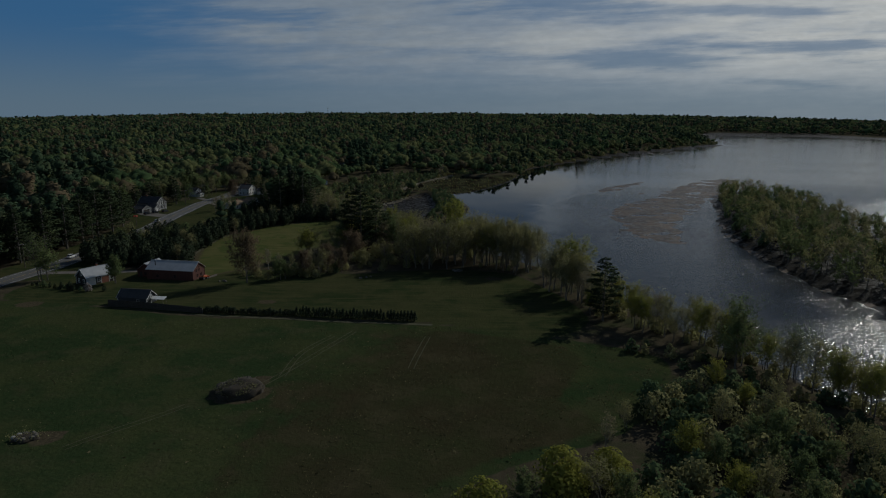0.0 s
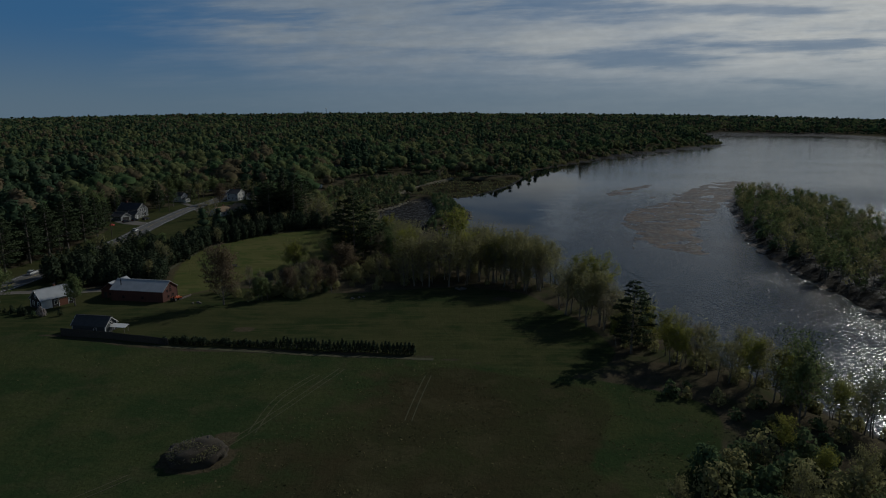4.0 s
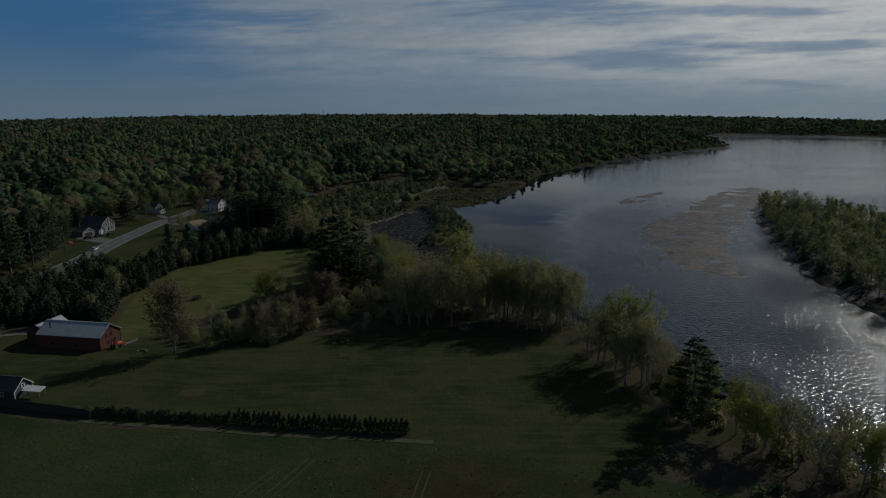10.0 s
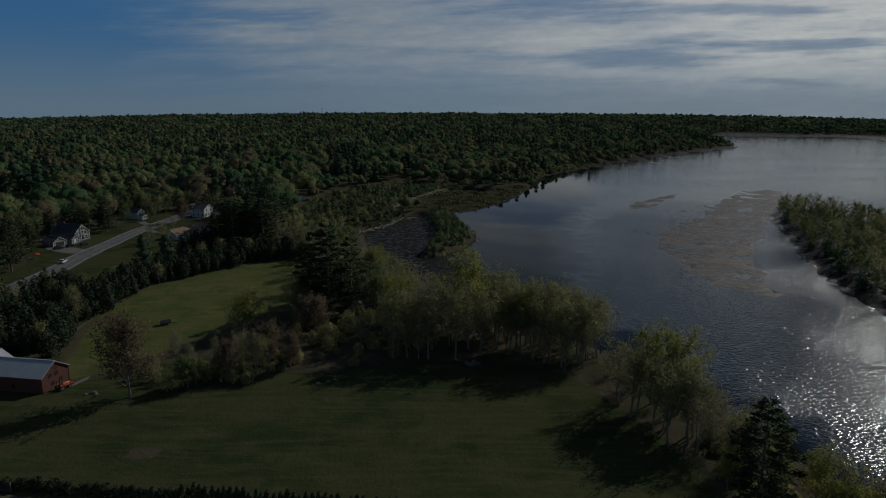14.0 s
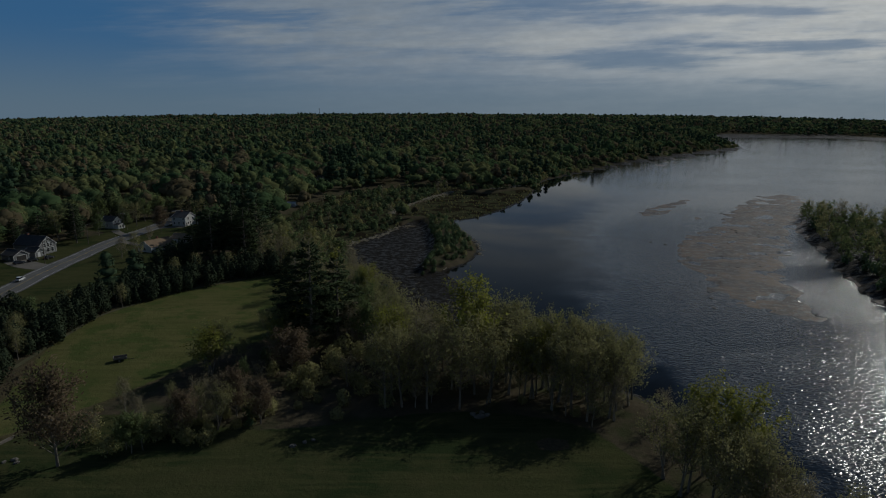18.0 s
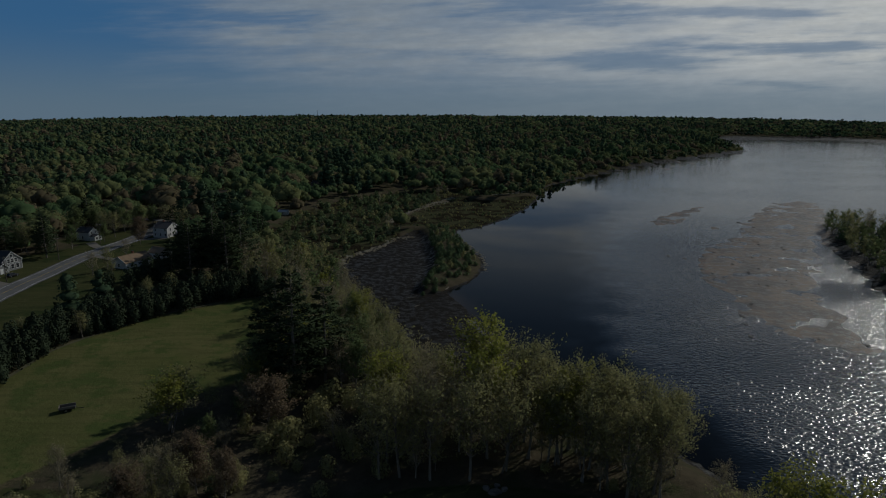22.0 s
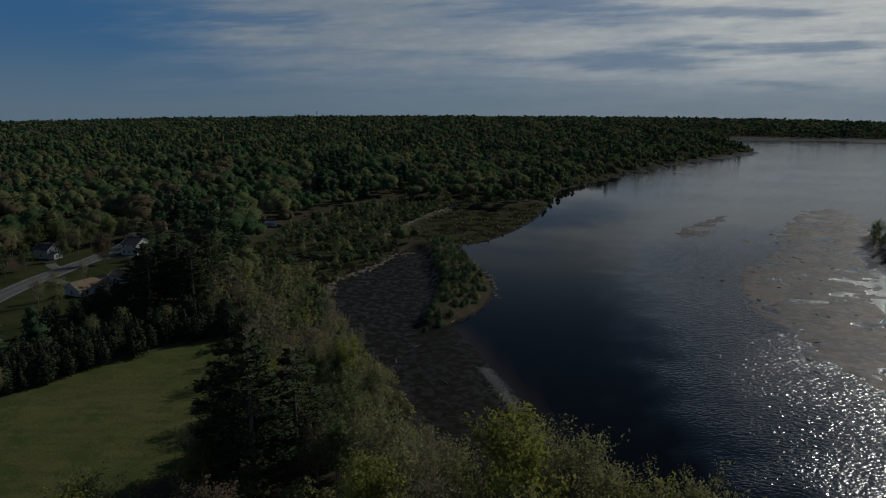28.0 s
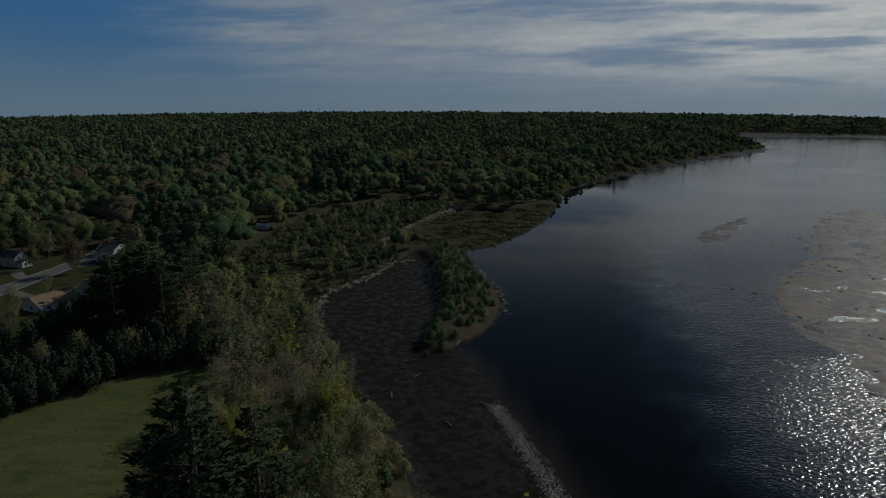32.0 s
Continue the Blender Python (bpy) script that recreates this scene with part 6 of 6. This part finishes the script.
# ---- field, shore and mud details ----
STONE = plain("stone", (0.16, 0.145, 0.125), (0.09, 0.08, 0.07), 1.5, 0.9, 0, 0.6)
STONE_PALE = plain("pale_stone", (0.42, 0.40, 0.37), (0.30, 0.28, 0.26), 1.5, 0.9, 0, 0.6)
EARTH = plain("heap_earth", (0.055, 0.042, 0.028), (0.035, 0.03, 0.02), 0.8, 0.95, 0, 0.8)


def lump(seed, rx, ry, rz, sub=2, rough=0.25):
    bm = bmesh.new()
    bmesh.ops.create_icosphere(bm, subdivisions=sub, radius=1)
    noise.seed_set(seed)
    for v in bm.verts:
        q = 1 + rough * noise.noise(v.co * 1.7 + Vector((seed, 0, 0))) + rough * 0.5 * noise.noise(v.co * 4.1)
        v.co = Vector((v.co.x * rx * q, v.co.y * ry * q, v.co.z * rz * q))
    me = bpy.data.meshes.new("lump")
    bm.to_mesh(me)
    bm.free()
    return me


rng = np.random.RandomState(77)
n = 26000
q = np.stack([rng.uniform(-120, 58, n), rng.uniform(60, 184, n)], 1)
keep = (sdist(FIELD, q[:, 0], q[:, 1]) < -1) & (rng.rand(n) < 0.12 + 0.88 * step(q[:, 0] - np.interp(q[:, 1], (60, 138, 152, 182), (-44, -36, -24, -12)), -22, 24)) & (wave(q[:, 0], q[:, 1], 24, 78) + rng.normal(0, 0.25, n) > -0.05)
q = q[keep]
c = np.column_stack([q, sheet_z(q[:, 0], q[:, 1]) + 0.06])
v, f = cards(rng, c, rng.normal(0, 0.6, c.shape) + np.array((0, 0, 1.0)), rng.uniform(0.10, 0.34, len(c)) ** 1.15, 0.2, True, 0.5)
WEED = leaf_mat("field_weed", (0.175, 0.150, 0.085), (0.120, 0.115, 0.052), (0.082, 0.082, 0.038), 0.3, True)
tagged(mesh_ob("field_weeds", np_mesh("field_weeds", v, f, {"tint": np.repeat(rng.uniform(0, 0.95, len(c)), 3)}), WEED), "small dry weed tufts over the bare field", "weeds", kind="stuff")
heap = new("brush_heap")
mesh_ob("earth_mound", lump(3, 5.8, 4.4, 2.7, 4, 0.3), EARTH, heap, "low mound of dark earth", True)
v, f = [], []
rng = np.random.RandomState(44)
for n in range(320):
    a, r = rng.uniform(0, 6.28), 5.0 * math.sqrt(rng.rand())
    z = 2.6 * math.sqrt(max(0.04, 1 - (r / 5.6) ** 2)) + 0.1
    p = np.array((r * math.cos(a), r * math.sin(a) * 0.76, z))
    d = rng.normal(0, 1, 3) * np.array((1, 1, 0.45))
    d /= np.linalg.norm(d)
    tube(v, f, [p - d * rng.uniform(0.5, 1.3), p + rng.normal(0, 0.1, 3), p + d * rng.uniform(0.5, 1.3)], [0.035, 0.03, 0.012], 3)
tagged(mesh_ob("branches", np_mesh("branches", v, f), BARK, heap, "tangle of cut branches"), kind="stuff")
a, r = rng.uniform(0, 6.28, 1500), 5.2 * np.sqrt(rng.rand(1500))
c = np.stack([r * np.cos(a), 0.76 * r * np.sin(a), 2.6 * np.sqrt(np.maximum(0.03, 1 - (r / 5.6) ** 2)) + rng.normal(0.1, 0.15, 1500)], 1)
o = c / np.linalg.norm(c, axis=1, keepdims=True)
lv, lf = cards(rng, c, o, 0.13, 0.3)
tagged(mesh_ob("weeds", np_mesh("weeds", lv, lf), LEAF_OLIVE, heap, "olive weeds over the heap"), kind="stuff")
v, f = [], []
tube(v, f, [(1.5, 1.6, 1.4), (1.9, 1.9, 2.3), (2.0, 2.1, 2.9)], [0.35, 0.28, 0.22], 7)
mesh_ob("stump", np_mesh("stump", v, f), GREY_WOOD, heap, "pale sawn stump")
heap.matrix_basis = pose(-46.8, 133.5, at(-46.8, 133.5) + 0.1, 0, 0, 15)
tagged(heap, "earth and brush heap standing in the field", "heap")
pile = new("debris_pile")
mesh_ob("earth_mound", lump(8, 2.6, 1.8, 0.9, 3, 0.4), EARTH, pile, "", True)
for n in range(9):
    a = n * 2.4
    ob = mesh_ob("rock", lump(20 + n, 0.55, 0.45, 0.4, 2, 0.3), STONE_PALE if n in (1, 4) else STONE, pile)
    ob.location = (1.9 * math.cos(a), 1.3 * math.sin(a), 0.55)
lv, lf = cards(rng, rng.normal(0, 1, (220, 3)) * np.array((1.6, 1.1, 0.3)) + np.array((0, 0, 0.9)), np.tile((0, 0, 1.0), (220, 1)), 0.13, 0.3)
tagged(mesh_ob("weeds", np_mesh("weeds", lv, lf), LEAF_OLIVE, pile), kind="stuff")
pile.matrix_basis = pose(-81.5, 111.5, at(-81.5, 111.5), 0, 0, 10)
tagged(pile, "small pile of stones and weeds in the field", "pile")
rocks = [lump(50 + n, 0.55, 0.42, 0.32, 2, 0.35) for n in range(4)]
for n, (px, py, s) in enumerate([(4.3, 249.4, 2.2), (6.0, 250.3, 1.4), (2.9, 250.6, 1.5), (4.9, 251.5, 1.1), (-33, 236.5, 1.2), (-31, 238, 1.0), (-29.5, 239, 0.9), (-84, 231, 1.3), (-83, 230, 1.0), (-85.5, 230.2, 0.9)]):
    ob = mesh_ob("boulder", rocks[n % 4].copy(), STONE)
    ob.matrix_basis = pose(px, py, at(px, py) + 0.12, 0, 0, n * 50) @ Matrix.Scale(s, 4)
    tagged(ob, "grey boulder at the edge of the lawn", "boulder", "boulders")
stone_mesh = rocks[:]
for me in stone_mesh:
    me.materials.append(STONE)
rng = np.random.RandomState(61)
made = 0
while made < 90:
    px, py = rng.uniform(95, 270), rng.uniform(318, 640)
    if sdist(BAR, np.array([px]), np.array([py]))[0] > 6:
        continue
    s = rng.uniform(0.5, 1.5)
    ob = new("stone", stone_mesh[made % 4])
    ob.matrix_basis = pose(px, py, at(px, py) + 0.12 * s, 0, 0, rng.uniform(0, 360)) @ Matrix.Diagonal((s * 1.3, s, s * 0.4, 1))
    tagged(ob, "dark weedy stone on the sand flat", "stone", "flat stones")
    made += 1
for px, py, s in ((190, 563, 2.0), (114, 454, 1.8), (114, 430, 1.6), (100, 362, 2.0), (97, 353, 1.5), (93, 341, 1.6), (108, 460, 1.6)):
    ob = new("stone", stone_mesh[0])
    ob.matrix_basis = pose(px, py, max(at(px, py), WATER) + 0.02, 0, 0, px) @ Matrix.Diagonal((s * 1.4, s, s * 0.4, 1))
    tagged(ob, "dark stone standing out of the shallows", "stone", "flat stones")
REED = leaf_mat("dry_reed", (0.58, 0.53, 0.42), (0.50, 0.45, 0.35), (0.30, 0.26, 0.20), 0.4)


def reeds(line, width, count, tall, seed, label):
    rng = np.random.RandomState(seed)
    line = fine(smooth_line(line, False, 6), 0.5)
    q = line[rng.randint(0, len(line), count)] + rng.normal(0, width / 2, (count, 2))
    q += np.stack([wave(q[:, 0], q[:, 1], 9, 51), wave(q[:, 0], q[:, 1], 8, 52)], 1) * 1.8
    q = q[wave(q[:, 0], q[:, 1], 5, 53) + rng.normal(0, 0.1, count) > -0.06]
    count = len(q)
    z = sheet_z(q[:, 0], q[:, 1])
    h = rng.uniform(0.5, 1.0, count) * tall
    a = rng.uniform(0, 6.28, count)
    wx_, wy_ = np.cos(a) * 0.2, np.sin(a) * 0.2
    tip = rng.normal(0, 0.35, (count, 2))
    v = np.stack([np.stack([q[:, 0] - wx_, q[:, 1] - wy_, z], 1), np.stack([q[:, 0] + wx_, q[:, 1] + wy_, z], 1), np.stack([q[:, 0] + tip[:, 0], q[:, 1] + tip[:, 1], z + h], 1)], 1).reshape(-1, 3)
    tagged(mesh_ob("reeds", np_mesh("reeds", v, np.arange(3 * count).reshape(-1, 3)), REED), label, "reeds", kind="stuff")


reeds([(-51, 430), (-52, 445), (-44, 462), (-37, 478), (-30, 497), (-22, 505)], 1.0, 4000, 0.7, 71, "line of dry straw-coloured reeds round the mud cove")
reeds([(-40, 548), (-33, 570), (-27, 595), (-14, 630), (4, 676)], 2.0, 8000, 0.8, 72, "band of dry reeds along the upper marsh")
reeds([(40, 688), (55, 700), (70, 712)], 3.0, 2500, 1.0, 73, "dry reeds by the creek mouth")
reeds([(14, 425), (15.5, 442), (13, 465), (8, 490)], 0.9, 1500, 0.5, 74, "thin dry reeds round the islet shore")
sp = np.array([(18, 298), (15, 312), (11.5, 328), (7.5, 345), (5, 355)])
rng = np.random.RandomState(75)
q = fine(smooth_line(sp, False, 6), 0.3)
q = q[rng.randint(0, len(q), 3500)] + rng.normal(0, 1.1, (3500, 2))
v, f = cards(rng, np.column_stack([q, sheet_z(q[:, 0], q[:, 1]) + 0.04]), np.tile((0, 0, 1.0), (3500, 1)), 0.13, 0.5)
tagged(mesh_ob("shell_beach", np_mesh("shell_beach", v, f), STONE_PALE), "pale shells and pebbles along the mud spit", "beach", kind="stuff")
for n, (px, py, turn, ln) in enumerate([(-17, 382, 20, 4.5), (-12, 393, 60, 3.5), (-33, 400, 110, 4), (-7, 426, 35, 5), (-24, 420, 150, 4), (-36, 440, 15, 3.5), (-3, 396, 70, 4.5), (-20, 360, 95, 3.5), (-14, 372, 45, 3), (78, 697, 20, 9), (-6, 345, 120, 3)]):
    v, f = [], []
    rng = np.random.RandomState(80 + n)
    tube(v, f, [(-ln / 2, 0, 0), (-ln / 6, rng.normal(0, 0.15), 0.06), (ln / 5, rng.normal(0, 0.2), 0.02), (ln / 2, rng.normal(0, 0.2), 0.12)], [0.17, 0.15, 0.12, 0.05], 6)
    tube(v, f, [(ln / 5, 0, 0.02), (ln / 3, 0.5, 0.35)], [0.07, 0.02], 4)
    ob = mesh_ob("driftwood_log", np_mesh("driftwood_log", v, f), GREY_WOOD)
    ob.matrix_basis = pose(px, py, max(at(px, py), WATER) + 0.1, 0, 0, turn)
    tagged(ob, "grey driftwood log stranded on the mud", "log", "driftwood")
dock = new("boardwalk")
for n in range(34):
    one("plank", GREY_WOOD, dock, lambda bm: box(bm, n * 0.3, n * 0.3 + 0.26, -0.75, 0.75, 0.9, 0.95))
for n in range(6):
    for s in (-0.7, 0.7):
        one("post", DARK_WOOD_AND_SHADE, dock, lambda bm: box(bm, n * 2 - 0.07 + 0.05, n * 2 + 0.07 + 0.05, s - 0.07, s + 0.07, -0.4, 0.9))
for s in (-0.62, 0.62):
    one("beam", DARK_WOOD_AND_SHADE, dock, lambda bm: box(bm, 0, 10.2, s - 0.06, s + 0.06, 0.74, 0.9))
dock.matrix_basis = pose(-62.5, 433.0, WATER + 0.35, 0, 0, -8)
tagged(dock, "grey wooden boardwalk reaching onto the mud", "boardwalk")
arch = new("wooden_frame")
for s in (-1.3, 1.3):
    one("post", GREY_WOOD, arch, lambda bm: box(bm, s - 0.08, s + 0.08, -0.08, 0.08, -0.2, 2.3))
one("beam", GREY_WOOD, arch, lambda bm: box(bm, -1.5, 1.5, -0.1, 0.1, 2.3, 2.48))
arch.matrix_basis = pose(-63.5, 441.5, at(-63.5, 441.5), 0, 0, -5)
tagged(arch, "bare wooden post frame at the marsh edge", "frame")

# ---- garden parasol by the roadside house ----
parasol = new("parasol")
v, f = [], []
tube(v, f, [(0, 0, 0), (0, 0, 1.4), (0, 0, 2.75)], [0.04, 0.035, 0.03], 8)
mesh_ob("pole", np_mesh("pole", v, f), GREY_WOOD, parasol)
RED_CLOTH = plain("red_canvas", (0.50, 0.07, 0.045), (0.40, 0.055, 0.04), 1.2, 0.85)
for n in range(8):
    a, b = n * math.pi / 4, (n + 1) * math.pi / 4
    bm = bmesh.new()
    top, rim = (0, 0, 2.85), [(1.5 * math.cos(q), 1.5 * math.sin(q), 2.05) for q in (a, b)]
    low = [(x, y, 1.85) for x, y, z in rim]
    vs = [bm.verts.new(q) for q in (top, rim[0], rim[1], low[1], low[0])]
    bm.faces.new(vs[:3])
    bm.faces.new((vs[1], vs[4], vs[3], vs[2]))
    part("canopy_panel", bm, RED_CLOTH, parasol)
bm = bmesh.new()
bmesh.ops.create_cone(bm, segments=16, radius1=0.32, radius2=0.2, depth=0.12, cap_ends=True)
bmesh.ops.translate(bm, verts=bm.verts, vec=(0, 0, 0.06))
part("base", bm, STONE, parasol)
parasol.matrix_basis = pose(-184.5, 369.5, at(-184.5, 369.5), 0, 0, 10)
tagged(parasol, "open red canvas parasol beside the roadside house", "parasol")
